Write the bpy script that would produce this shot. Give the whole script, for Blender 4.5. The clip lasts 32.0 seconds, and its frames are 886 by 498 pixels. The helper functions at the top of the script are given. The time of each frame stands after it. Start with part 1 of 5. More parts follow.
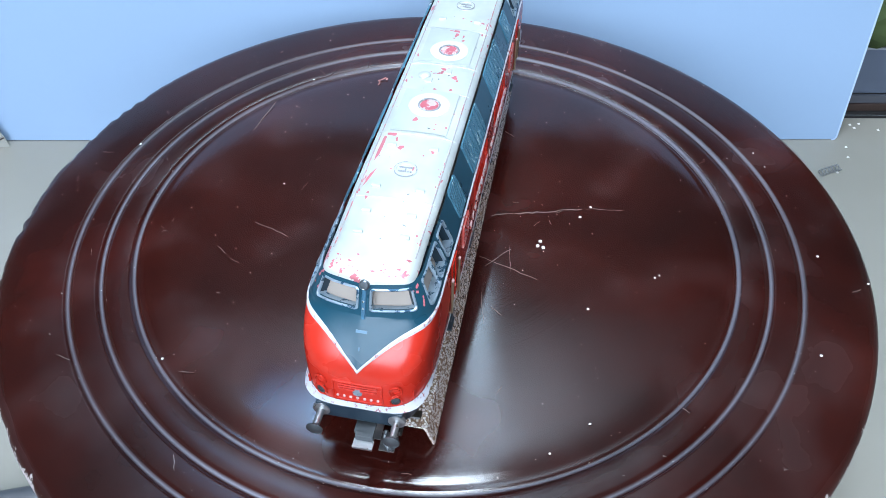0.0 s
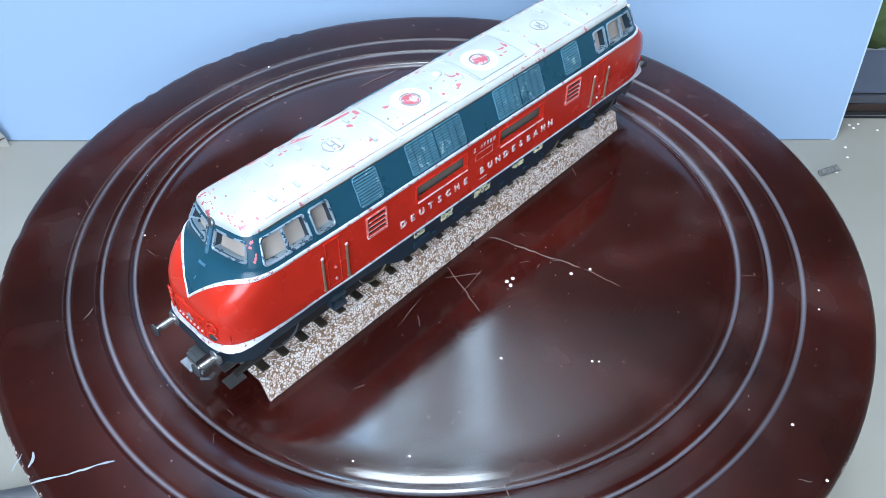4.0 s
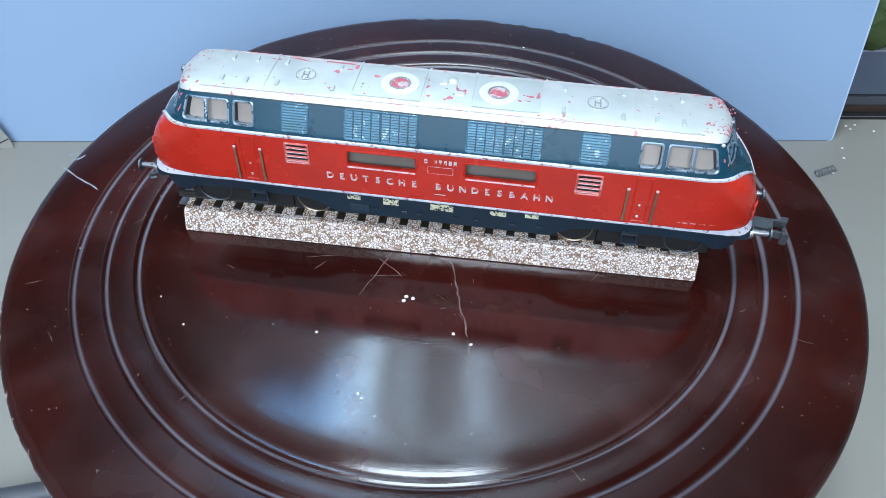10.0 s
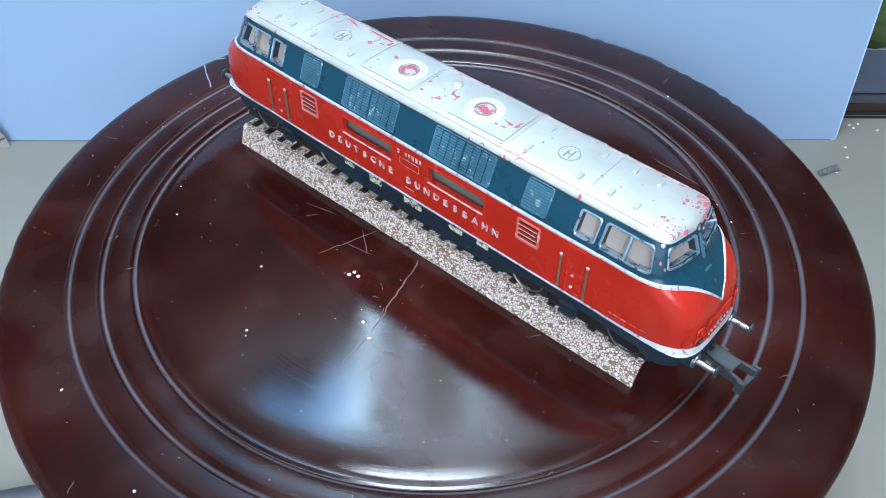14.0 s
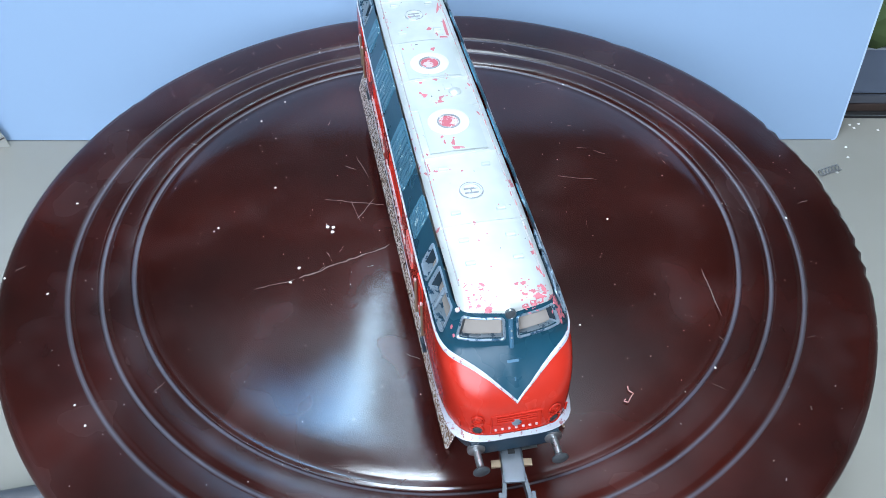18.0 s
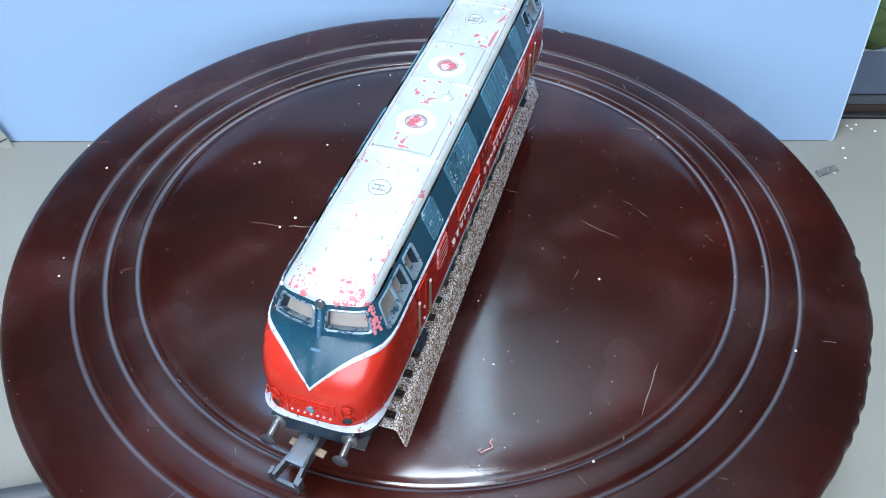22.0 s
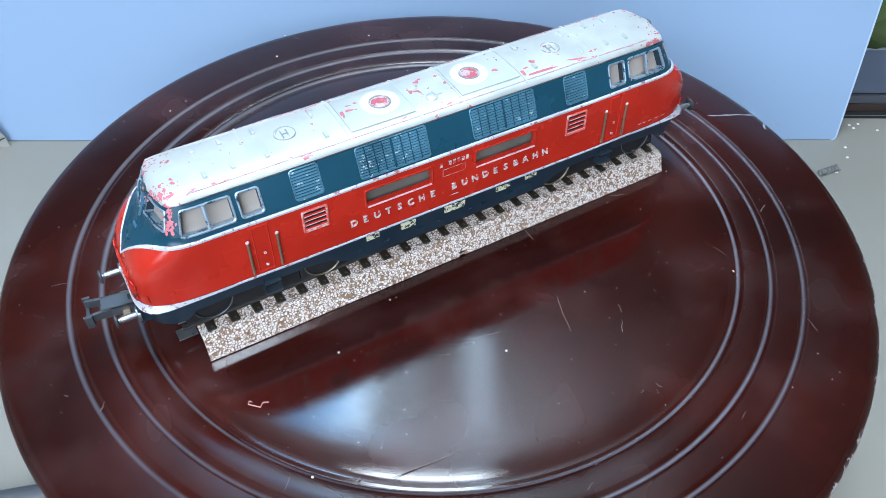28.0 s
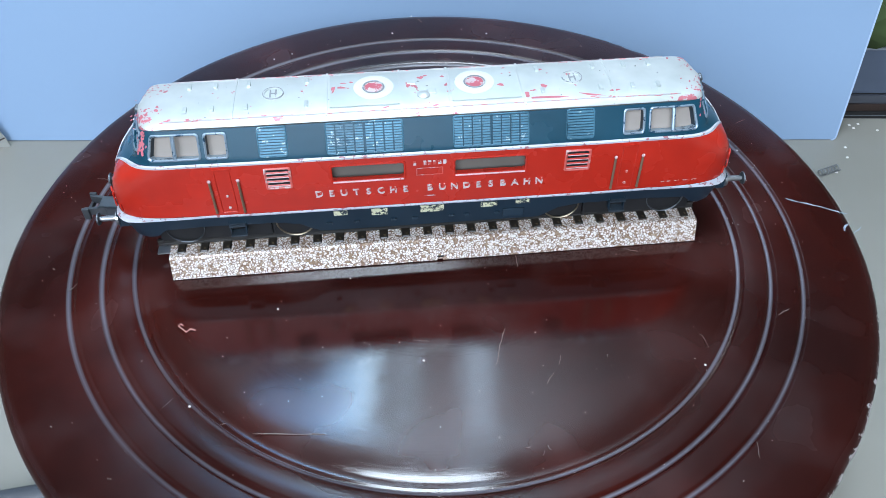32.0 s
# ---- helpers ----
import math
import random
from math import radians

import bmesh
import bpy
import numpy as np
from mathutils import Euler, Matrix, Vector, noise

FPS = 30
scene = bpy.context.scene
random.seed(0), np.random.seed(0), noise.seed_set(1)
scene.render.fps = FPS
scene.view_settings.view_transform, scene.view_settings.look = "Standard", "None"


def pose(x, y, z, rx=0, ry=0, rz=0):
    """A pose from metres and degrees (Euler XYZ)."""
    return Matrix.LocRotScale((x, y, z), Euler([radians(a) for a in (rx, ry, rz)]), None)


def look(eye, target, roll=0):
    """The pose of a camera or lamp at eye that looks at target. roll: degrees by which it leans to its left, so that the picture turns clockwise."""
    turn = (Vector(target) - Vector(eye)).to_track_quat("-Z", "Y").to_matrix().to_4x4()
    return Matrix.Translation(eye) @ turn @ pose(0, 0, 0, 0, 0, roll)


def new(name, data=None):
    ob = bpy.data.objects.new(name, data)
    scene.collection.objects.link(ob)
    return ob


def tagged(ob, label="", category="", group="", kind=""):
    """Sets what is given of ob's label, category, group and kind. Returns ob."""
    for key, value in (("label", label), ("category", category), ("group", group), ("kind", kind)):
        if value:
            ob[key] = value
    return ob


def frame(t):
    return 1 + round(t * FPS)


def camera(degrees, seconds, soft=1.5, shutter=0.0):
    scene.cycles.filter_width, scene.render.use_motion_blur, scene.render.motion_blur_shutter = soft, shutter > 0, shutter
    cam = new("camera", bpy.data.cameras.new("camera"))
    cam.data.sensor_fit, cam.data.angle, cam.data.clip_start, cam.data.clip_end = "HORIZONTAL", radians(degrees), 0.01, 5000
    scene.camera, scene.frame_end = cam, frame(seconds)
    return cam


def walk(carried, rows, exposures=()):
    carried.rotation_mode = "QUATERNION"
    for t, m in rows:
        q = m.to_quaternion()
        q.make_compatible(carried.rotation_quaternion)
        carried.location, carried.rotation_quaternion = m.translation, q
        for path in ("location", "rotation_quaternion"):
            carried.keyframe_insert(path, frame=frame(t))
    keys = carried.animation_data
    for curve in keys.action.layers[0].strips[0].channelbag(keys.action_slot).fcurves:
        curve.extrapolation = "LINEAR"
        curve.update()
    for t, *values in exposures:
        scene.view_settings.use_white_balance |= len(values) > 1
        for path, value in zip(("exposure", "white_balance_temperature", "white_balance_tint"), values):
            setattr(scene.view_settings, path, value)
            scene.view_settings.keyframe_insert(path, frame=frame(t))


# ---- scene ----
from mathutils.bvhtree import BVHTree

MM = 0.001

# ---- camera: a fixed stand, with the small focus breathing of its lens as a slide along the view ----
cam = camera(57.48, 32.0, soft=0.6)
EYE, PITCH, YAW, ROLL = Vector((0.0021, -0.2111, 0.1995)), radians(45.22), radians(0.02), 0.294
AHEAD = Vector((math.sin(YAW) * math.cos(PITCH), math.cos(YAW) * math.cos(PITCH), -math.sin(PITCH)))
BREATH = [(0, 0.2), (1.5, 0.2), (2, -0.4), (2.5, 4.1), (3, 0.9), (3.5, 0.9), (5.5, 0.2), (6, 4.7), (6.5, 0.9), (8, 0.9), (8.5, 0.2), (9, 4.7),
          (9.5, 0.2), (10, 4.7), (10.5, 1.5), (11, 4.1), (11.5, 0.9), (14.5, 0.9), (16.5, 1.5), (17, 1.5), (17.5, 0.9), (18.5, 0.2),
          (19, 2.8), (19.5, -0.4), (20, 4.1), (20.5, 0.2), (21, 0.2), (21.5, -1.0), (22, 3.4), (22.5, 0.2), (25.5, 0.2), (27.5, 0.9), (32, 0.9)]
walk(cam, [(t, look(EYE - AHEAD * b * MM, EYE + AHEAD * 0.3, ROLL)) for t, b in BREATH], exposures=[(0, 0.08), (3, 0.12), (5.5, 0.1), (6, 0.14), (6.5, 0.0), (7, -0.02), (9, -0.1), (10, -0.25), (11, -0.26), (13, -0.3), (14, -0.17), (17, -0.06), (19, 0.0), (23, 0.04), (25, 0.04), (28, -0.06), (30, -0.08), (31, -0.14), (32, -0.18)])

DESK_Z = -0.082

# ---- light: a hanging fitting with three cool tubes, and unseen fill lights added round it ----
CEIL_Z, LAMP_Z = 2.12, 1.75
world = bpy.data.worlds.new("world")
scene.world = world
world.use_nodes = True
world.node_tree.nodes["Background"].inputs["Color"].default_value = (0.55, 0.72, 1.0, 1)
world.node_tree.nodes["Background"].inputs["Strength"].default_value = 0.35


def area(name, at, target, sx, sy, watts, colour):
    lamp = bpy.data.lights.new(name, "AREA")
    lamp.shape, lamp.size, lamp.size_y, lamp.energy, lamp.color = "RECTANGLE", sx, sy, watts, colour
    ob = new(name, lamp)
    ob.matrix_world = look(at, target)
    return ob


TUBES = ((-0.098, 0.022, 2.5), (0.104, 0.055, 4.2))
for x, wide, watts in TUBES:
    area("tube_light", (x, 0.72, LAMP_Z - 0.055), (x, 0.7201, 0), wide, 1.8, watts, (0.52, 0.76, 1.0))
SLANT = Matrix.Translation((-0.216, 1.19, LAMP_Z)) @ pose(0, 0, 0, 0, 0, -3)
slanted = area("tube_light", (0, 0, 0), (0, 0.0001, -1), 0.034, 0.60, 2.2, (0.50, 0.76, 1.0))
slanted.matrix_world = SLANT @ Matrix.Translation((0, 0, -0.055))
area("panel_light", (-0.287, 1.02, LAMP_Z - 0.045), (-0.287, 1.0201, 0), 0.10, 0.34, 1.9, (0.30, 0.60, 1.0))
area("panel_light", (-0.445, 0.97, LAMP_Z - 0.045), (-0.445, 0.9701, 0), 0.21, 0.24, 1.9, (0.20, 0.50, 0.95))
# fill light added straight above the disc, out of view
area("overhead_fill", (-0.04, -0.01, 1.14), (-0.04, -0.0099, 0), 0.34, 0.36, 15, (0.70, 0.85, 1.0))
# added light, wider than any fitting, to brighten the ceiling mirrored in the disc
area("ceiling_fill", (-0.08, 1.2, LAMP_Z + 0.01), (-0.08, 1.2001, 3), 0.95, 0.6, 21, (0.66, 0.83, 1.0))
# weak fill added from the left, with no source in view
area("side_fill", (-1.77, -0.1, 1.05), (0.0, 0, 0.2), 1.1, 0.9, 1.2, (0.72, 0.86, 1.0))
# main fill added behind the camera, its source unseen
area("front_fill", (-0.16, -0.94, 0.62), (0.0, 0, 0.0), 0.9, 0.85, 24, (0.71, 0.83, 1.0))


# ---- materials ----
def material(name, rough=0.5, metal=0.0, coat=0.0, coat_rough=0.1, spec=0.5):
    m = bpy.data.materials.new(name)
    m.use_nodes = True
    b = m.node_tree.nodes["Principled BSDF"]
    b.inputs["Roughness"].default_value = rough
    b.inputs["Metallic"].default_value = metal
    b.inputs["Coat Weight"].default_value = coat
    b.inputs["Coat Roughness"].default_value = coat_rough
    b.inputs["Specular IOR Level"].default_value = spec
    return m, m.node_tree, b


def node(tree, kind, **values):
    n = tree.nodes.new(kind)
    for key, value in values.items():
        n.inputs[key.replace("_", " ")].default_value = value
    return n


def coords(tree, scale=(1, 1, 1)):
    c = tree.nodes.new("ShaderNodeTexCoord")
    m = tree.nodes.new("ShaderNodeMapping")
    m.inputs["Scale"].default_value = scale
    tree.links.new(c.outputs["Object"], m.inputs["Vector"])
    return m.outputs["Vector"]


def noise_tex(tree, vec, scale, detail=4.0, rough=0.55):
    n = node(tree, "ShaderNodeTexNoise", Scale=scale, Detail=detail, Roughness=rough)
    tree.links.new(vec, n.inputs["Vector"])
    return n.outputs["Fac"]


def ramp(tree, fac, stops):
    r = tree.nodes.new("ShaderNodeValToRGB")
    el = r.color_ramp.elements
    while len(el) < len(stops):
        el.new(0.5)
    for e, (at, col) in zip(el, stops):
        e.position, e.color = at, (*col, 1) if len(col) == 3 else col
    tree.links.new(fac, r.inputs["Fac"])
    return r.outputs["Color"]


def grey(v):
    return (v, v, v)


def mix(tree, fac, a, b):
    m = tree.nodes.new("ShaderNodeMix")
    m.data_type = "RGBA"
    for value, sock in ((fac, m.inputs["Factor"]), (a, m.inputs["A"]), (b, m.inputs["B"])):
        if isinstance(value, (int, float)):
            sock.default_value = value
        elif isinstance(value, tuple):
            sock.default_value = (*value, 1)
        else:
            tree.links.new(value, sock)
    return m.outputs["Result"]


def maths(tree, op, a, b=0.0):
    m = tree.nodes.new("ShaderNodeMath")
    m.operation = op
    for value, sock in ((a, m.inputs[0]), (b, m.inputs[1])):
        if isinstance(value, (int, float)):
            sock.default_value = value
        else:
            tree.links.new(value, sock)
    return m.outputs[0]


def bump(tree, bsdf, height, strength, distance):
    b = node(tree, "ShaderNodeBump", Strength=strength, Distance=distance)
    tree.links.new(height, b.inputs["Height"])
    tree.links.new(b.outputs["Normal"], bsdf.inputs["Normal"])


def paint(name, colour, chip=None, chips=0.66, rough=0.35, coat=0.3, spread=0.12, scale=1.0, metal=0.0, spec=0.5):
    """Old enamel: slight mottling, fine orange peel, and chips down to another colour."""
    m, tree, b = material(name, rough, metal, coat, 0.25, spec)
    vec = coords(tree)
    wide = noise_tex(tree, vec, 60 * scale, 3)
    fine = noise_tex(tree, vec, 900 * scale, 2)
    lo, hi = [tuple(c * k for c in colour) for k in (1 - spread, 1 + spread)]
    col = ramp(tree, wide, [(0.3, lo), (0.7, hi)])
    if chip:
        worn = ramp(tree, noise_tex(tree, vec, 420 * scale, 5, 0.7), [(chips, grey(0)), (chips + 0.02, grey(1))])
        col = mix(tree, worn, col, chip)
    tree.links.new(col, b.inputs["Base Color"])
    tree.links.new(ramp(tree, wide, [(0.25, grey(rough * 0.8)), (0.75, grey(min(1, rough * 1.25)))]), b.inputs["Roughness"])
    bump(tree, b, fine, 0.15, 0.0001)
    return m


RED = paint("red_enamel", (0.50, 0.024, 0.012), (0.62, 0.5, 0.48), 0.78, 0.26, 0.12)
BLUE = paint("dark_blue_enamel", (0.008, 0.054, 0.086), (0.45, 0.5, 0.55), 0.75, 0.28, 0.0, spec=0.4)
PALEBLUE = paint("rubbed_pale_blue", (0.05, 0.14, 0.22), (0.5, 0.55, 0.6), 0.66, 0.35, 0.1)
GRILLE = paint("worn_blue_grille", (0.07, 0.19, 0.265), (0.42, 0.55, 0.60), 0.61, 0.30, 0.1, 0.3, 1.0, 0.2)
STRIPE = paint("silver_white_stripe", (0.50, 0.51, 0.56), (0.30, 0.12, 0.13), 0.575, 0.35, 0.1, 0.15, 1.4)
RAILDARK = paint("blackened_rail", (0.02, 0.018, 0.016), (0.1, 0.09, 0.08), 0.72, 0.5, 0.0)
SKIRT = paint("blue_black_chassis", (0.010, 0.026, 0.042), (0.2, 0.22, 0.25), 0.78, 0.4, 0.2)
SILVER = paint("worn_silver_frame", (0.33, 0.42, 0.50), (0.03, 0.09, 0.15), 0.56, 0.30, 0.0, 0.25, 1.0, 0.6)
LINING = paint("beige_card_lining", (0.35, 0.305, 0.265), None, 0.7, 0.8, 0.0, 0.12)
STEEL = paint("dull_steel", (0.42, 0.43, 0.44), (0.16, 0.14, 0.12), 0.62, 0.35, 0.0, 0.2, 1.0, 0.9)
COUPLING = paint("dull_coupling_steel", (0.15, 0.17, 0.19), (0.5, 0.5, 0.5), 0.7, 0.3, 0.0, 0.25, 1.0, 0.8)
DARKSTEEL = paint("oiled_dark_steel", (0.10, 0.11, 0.12), (0.3, 0.3, 0.3), 0.7, 0.4, 0.0, 0.25, 1.0, 0.7)
BRASS = paint("brass_beige_rail", (0.30, 0.22, 0.145), (0.2, 0.08, 0.05), 0.66, 0.4, 0.0, 0.2, 1.0, 0.6)
CREAM = paint("cream_letter_paint", (0.62, 0.54, 0.52), (0.5, 0.06, 0.04), 0.515, 0.5, 0.0)
YELLOW = paint("pale_yellow_plate", (0.62, 0.60, 0.40), (0.03, 0.04, 0.05), 0.52, 0.5, 0.0, 0.1, 2.0)
BLACK = paint("matt_black", (0.008, 0.008, 0.009), None, 0.7, 0.6, 0.0)
SLEEPER = paint("brown_black_sleeper", (0.025, 0.02, 0.015), (0.12, 0.09, 0.05), 0.62, 0.3, 0.3)
CHIP = paint("bare_red_primer", (0.54, 0.15, 0.18), None, 0.7, 0.5, 0.0)
SPECK = paint("white_crumb", (0.75, 0.73, 0.7), None, 0.7, 0.7, 0.0)
PINK = paint("pink_thread", (0.62, 0.3, 0.27), None, 0.7, 0.8, 0.0)
SCRATCH = paint("pale_scuff", (0.13, 0.095, 0.085), None, 0.7, 0.6, 0.0)
WHITEMARK = paint("bluish_white_scuff", (0.28, 0.32, 0.37), None, 0.7, 0.5, 0.0)


def roof_paint():
    m, tree, b = material("aged_silver_roof", 0.42, 0.45, 0.1, 0.3)
    vec = coords(tree)
    sep = tree.nodes.new("ShaderNodeSeparateXYZ")
    tree.links.new(vec, sep.inputs[0])
    far = maths(tree, "ABSOLUTE", sep.outputs[0])
    wide = maths(tree, "ABSOLUTE", sep.outputs[1])
    ends = maths(tree, "MULTIPLY", maths(tree, "MAXIMUM", maths(tree, "SUBTRACT", far, 0.078), 0.0), 14.0)
    edge = maths(tree, "MULTIPLY", maths(tree, "MAXIMUM", maths(tree, "SUBTRACT", wide, 0.0095), 0.0), 12.0)
    worn = noise_tex(tree, vec, 150, 5, 0.62)
    fac = maths(tree, "ADD", worn, maths(tree, "ADD", ends, edge))
    col = ramp(tree, noise_tex(tree, vec, 70, 3), [(0.3, (0.53, 0.565, 0.545)), (0.7, (0.69, 0.71, 0.69))])
    col = mix(tree, ramp(tree, fac, [(0.665, grey(0)), (0.68, grey(1))]), col, (0.56, 0.17, 0.20))
    col = mix(tree, ramp(tree, noise_tex(tree, vec, 620, 3), [(0.735, grey(0)), (0.75, grey(1))]), col, (0.12, 0.10, 0.10))
    tree.links.new(col, b.inputs["Base Color"])
    bump(tree, b, noise_tex(tree, vec, 700, 2), 0.12, 0.0001)
    return m


ROOF = roof_paint()
DARKRING = paint("grimy_ring", (0.26, 0.27, 0.28), (0.5, 0.5, 0.5), 0.55, 0.5, 0.0)
HOOK = paint("grimy_hook", (0.42, 0.40, 0.40), (0.5, 0.2, 0.2), 0.55, 0.5, 0.0)
PANELSILVER = paint("bright_silver_panel", (0.56, 0.60, 0.58), (0.5, 0.2, 0.22), 0.74, 0.40, 0.1, 0.08, 1.0, 0.45)
RUBBEDRED = paint("rubbed_red_edge", (0.62, 0.12, 0.10), (0.62, 0.45, 0.43), 0.55, 0.4, 0.0)
DISHSILVER = paint("white_silver_dish", (0.68, 0.70, 0.69), (0.5, 0.2, 0.22), 0.78, 0.35, 0.1, 0.04, 1.0, 0.1)
HUB = paint("hub_worn_to_red", (0.56, 0.46, 0.46), (0.48, 0.10, 0.13), 0.47, 0.4, 0.0, 0.1, 0.8)


def lacquer():
    """Dark red-brown lacquered wood: turned rings with a painted sheen, dust, fine scratches, a worn rim."""
    m, tree, b = material("dark_mahogany_lacquer", 0.2, 0.0, 0.05, 0.40, 0.58)
    vec = coords(tree)
    sep = tree.nodes.new("ShaderNodeSeparateXYZ")
    tree.links.new(vec, sep.inputs[0])
    r = maths(tree, "SQRT", maths(tree, "ADD", maths(tree, "POWER", sep.outputs[0], 2.0), maths(tree, "POWER", sep.outputs[1], 2.0)))
    wide = noise_tex(tree, vec, 14, 4)
    col = ramp(tree, wide, [(0.28, (0.010, 0.0022, 0.0019)), (0.5, (0.024, 0.0037, 0.0026)), (0.72, (0.047, 0.0064, 0.0040))])
    cloudy = ramp(tree, noise_tex(tree, vec, 30, 2, 0.5), [(0.5, grey(0)), (0.85, grey(0.10))])
    col = mix(tree, cloudy, col, (0.20, 0.15, 0.15))
    scuff = ramp(tree, noise_tex(tree, vec, 260, 6, 0.75), [(0.69, grey(0)), (0.73, grey(0.4))])
    col = mix(tree, scuff, col, (0.16, 0.10, 0.09))
    worn = maths(tree, "ADD", noise_tex(tree, vec, 300, 5, 0.7), maths(tree, "MULTIPLY", maths(tree, "MAXIMUM", maths(tree, "SUBTRACT", r, 0.1480), 0.0), 120.0))
    col = mix(tree, ramp(tree, worn, [(0.72, grey(0)), (0.76, grey(0.9))]), col, (0.42, 0.38, 0.37))
    # bluish-grey sheen of the turned rings, painted into the colour as narrow bands
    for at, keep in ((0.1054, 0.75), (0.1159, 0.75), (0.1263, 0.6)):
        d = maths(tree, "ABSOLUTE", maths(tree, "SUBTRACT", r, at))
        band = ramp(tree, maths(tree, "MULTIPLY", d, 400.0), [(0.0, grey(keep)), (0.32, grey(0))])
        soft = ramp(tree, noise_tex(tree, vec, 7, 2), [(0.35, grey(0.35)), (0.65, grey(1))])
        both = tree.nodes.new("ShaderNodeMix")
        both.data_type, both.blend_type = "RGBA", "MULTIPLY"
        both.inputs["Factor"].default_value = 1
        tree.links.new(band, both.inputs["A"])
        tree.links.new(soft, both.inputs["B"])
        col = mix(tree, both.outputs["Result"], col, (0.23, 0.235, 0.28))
    # paint worn through along the turned rings
    near = 0.0
    for at in (0.1062, 0.1270):
        d = maths(tree, "ABSOLUTE", maths(tree, "SUBTRACT", r, at))
        near = maths(tree, "ADD", near, maths(tree, "MAXIMUM", maths(tree, "SUBTRACT", 0.22, maths(tree, "MULTIPLY", d, 300.0)), 0.0))
    patch = maths(tree, "MULTIPLY", maths(tree, "SUBTRACT", noise_tex(tree, vec, 9, 2), 0.45), 0.8)
    rub = maths(tree, "ADD", maths(tree, "MULTIPLY", near, maths(tree, "ADD", 0.75, patch)), maths(tree, "MULTIPLY", noise_tex(tree, vec, 520, 5, 0.75), 1.0))
    col = mix(tree, ramp(tree, rub, [(0.80, grey(0)), (0.85, grey(0.9))]), col, (0.50, 0.47, 0.46))
    tree.links.new(col, b.inputs["Base Color"])
    dull = ramp(tree, noise_tex(tree, vec, 30, 5), [(0.3, grey(0.065)), (0.7, grey(0.12))])
    rim = maths(tree, "MULTIPLY", maths(tree, "MAXIMUM", maths(tree, "SUBTRACT", r, 0.1465), 0.0), 50.0)
    worn_ring = 0.0
    for at in (0.1054, 0.1159, 0.1263):
        d = maths(tree, "ABSOLUTE", maths(tree, "SUBTRACT", r, at))
        worn_ring = maths(tree, "ADD", worn_ring, maths(tree, "MAXIMUM", maths(tree, "SUBTRACT", 0.24, maths(tree, "MULTIPLY", d, 240.0)), 0.0))
    smear = ramp(tree, noise_tex(tree, vec, 30, 2, 0.4), [(0.5, grey(0)), (0.85, grey(0.09))])
    # the handled outer border is duller than the middle
    border = maths(tree, "MINIMUM", maths(tree, "MULTIPLY", maths(tree, "MAXIMUM", maths(tree, "SUBTRACT", r, 0.100), 0.0), 80.0), 1.0)
    gloss = maths(tree, "ADD", maths(tree, "ADD", dull, smear), maths(tree, "ADD", rim, worn_ring))
    tree.links.new(maths(tree, "ADD", gloss, maths(tree, "MULTIPLY", border, 0.13)), b.inputs["Roughness"])
    tree.links.new(maths(tree, "SUBTRACT", 0.58, maths(tree, "MULTIPLY", border, 0.30)), b.inputs["Specular IOR Level"])
    ring = tree.nodes.new("ShaderNodeCombineXYZ")
    tree.links.new(r, ring.inputs[0])
    turned = maths(tree, "MAXIMUM", maths(tree, "SUBTRACT", 1.0, maths(tree, "MULTIPLY", maths(tree, "ABSOLUTE", maths(tree, "SUBTRACT", r, 0.0935)), 110.0)), 0.0)
    grain = maths(tree, "MULTIPLY", noise_tex(tree, ring.outputs[0], 1300, 4, 0.7), maths(tree, "ADD", 1.0, maths(tree, "MULTIPLY", turned, 2.0)))
    bump(tree, b, grain, 0.09, 0.0002)
    return m


LACQUER = lacquer()


def ballast():
    m, tree, b = material("printed_ballast", 0.22, 0.1, 1.0, 0.06)
    vec = coords(tree)
    warp = noise_tex(tree, vec, 500, 2)
    add = tree.nodes.new("ShaderNodeVectorMath")
    add.operation = "MULTIPLY_ADD"
    tree.links.new(warp, add.inputs[0])
    add.inputs[1].default_value = (0.0009,) * 3
    tree.links.new(vec, add.inputs[2])
    cell = node(tree, "ShaderNodeTexVoronoi", Scale=1150)
    tree.links.new(add.outputs[0], cell.inputs["Vector"])
    edge = node(tree, "ShaderNodeTexVoronoi", Scale=1150)
    edge.feature = "DISTANCE_TO_EDGE"
    tree.links.new(add.outputs[0], edge.inputs["Vector"])
    sep = tree.nodes.new("ShaderNodeSeparateColor")
    tree.links.new(cell.outputs["Color"], sep.inputs[0])
    stone = ramp(tree, sep.outputs[0], [(0.0, (0.30, 0.19, 0.12)), (0.12, (0.50, 0.37, 0.27)), (0.2, (0.87, 0.76, 0.68)), (0.6, (0.92, 0.84, 0.78)), (1.0, (0.95, 0.91, 0.87))])
    wide = ramp(tree, noise_tex(tree, vec, 700, 2), [(0.35, grey(0.018)), (0.65, grey(0.125))])
    gap = maths(tree, "SUBTRACT", edge.outputs["Distance"], wide)
    joint = ramp(tree, gap, [(0.0, grey(0)), (0.06, grey(1))])
    col = mix(tree, joint, (0.25, 0.155, 0.105), stone)
    tree.links.new(col, b.inputs["Base Color"])
    bump(tree, b, edge.outputs["Distance"], 0.08, 0.0003)
    return m


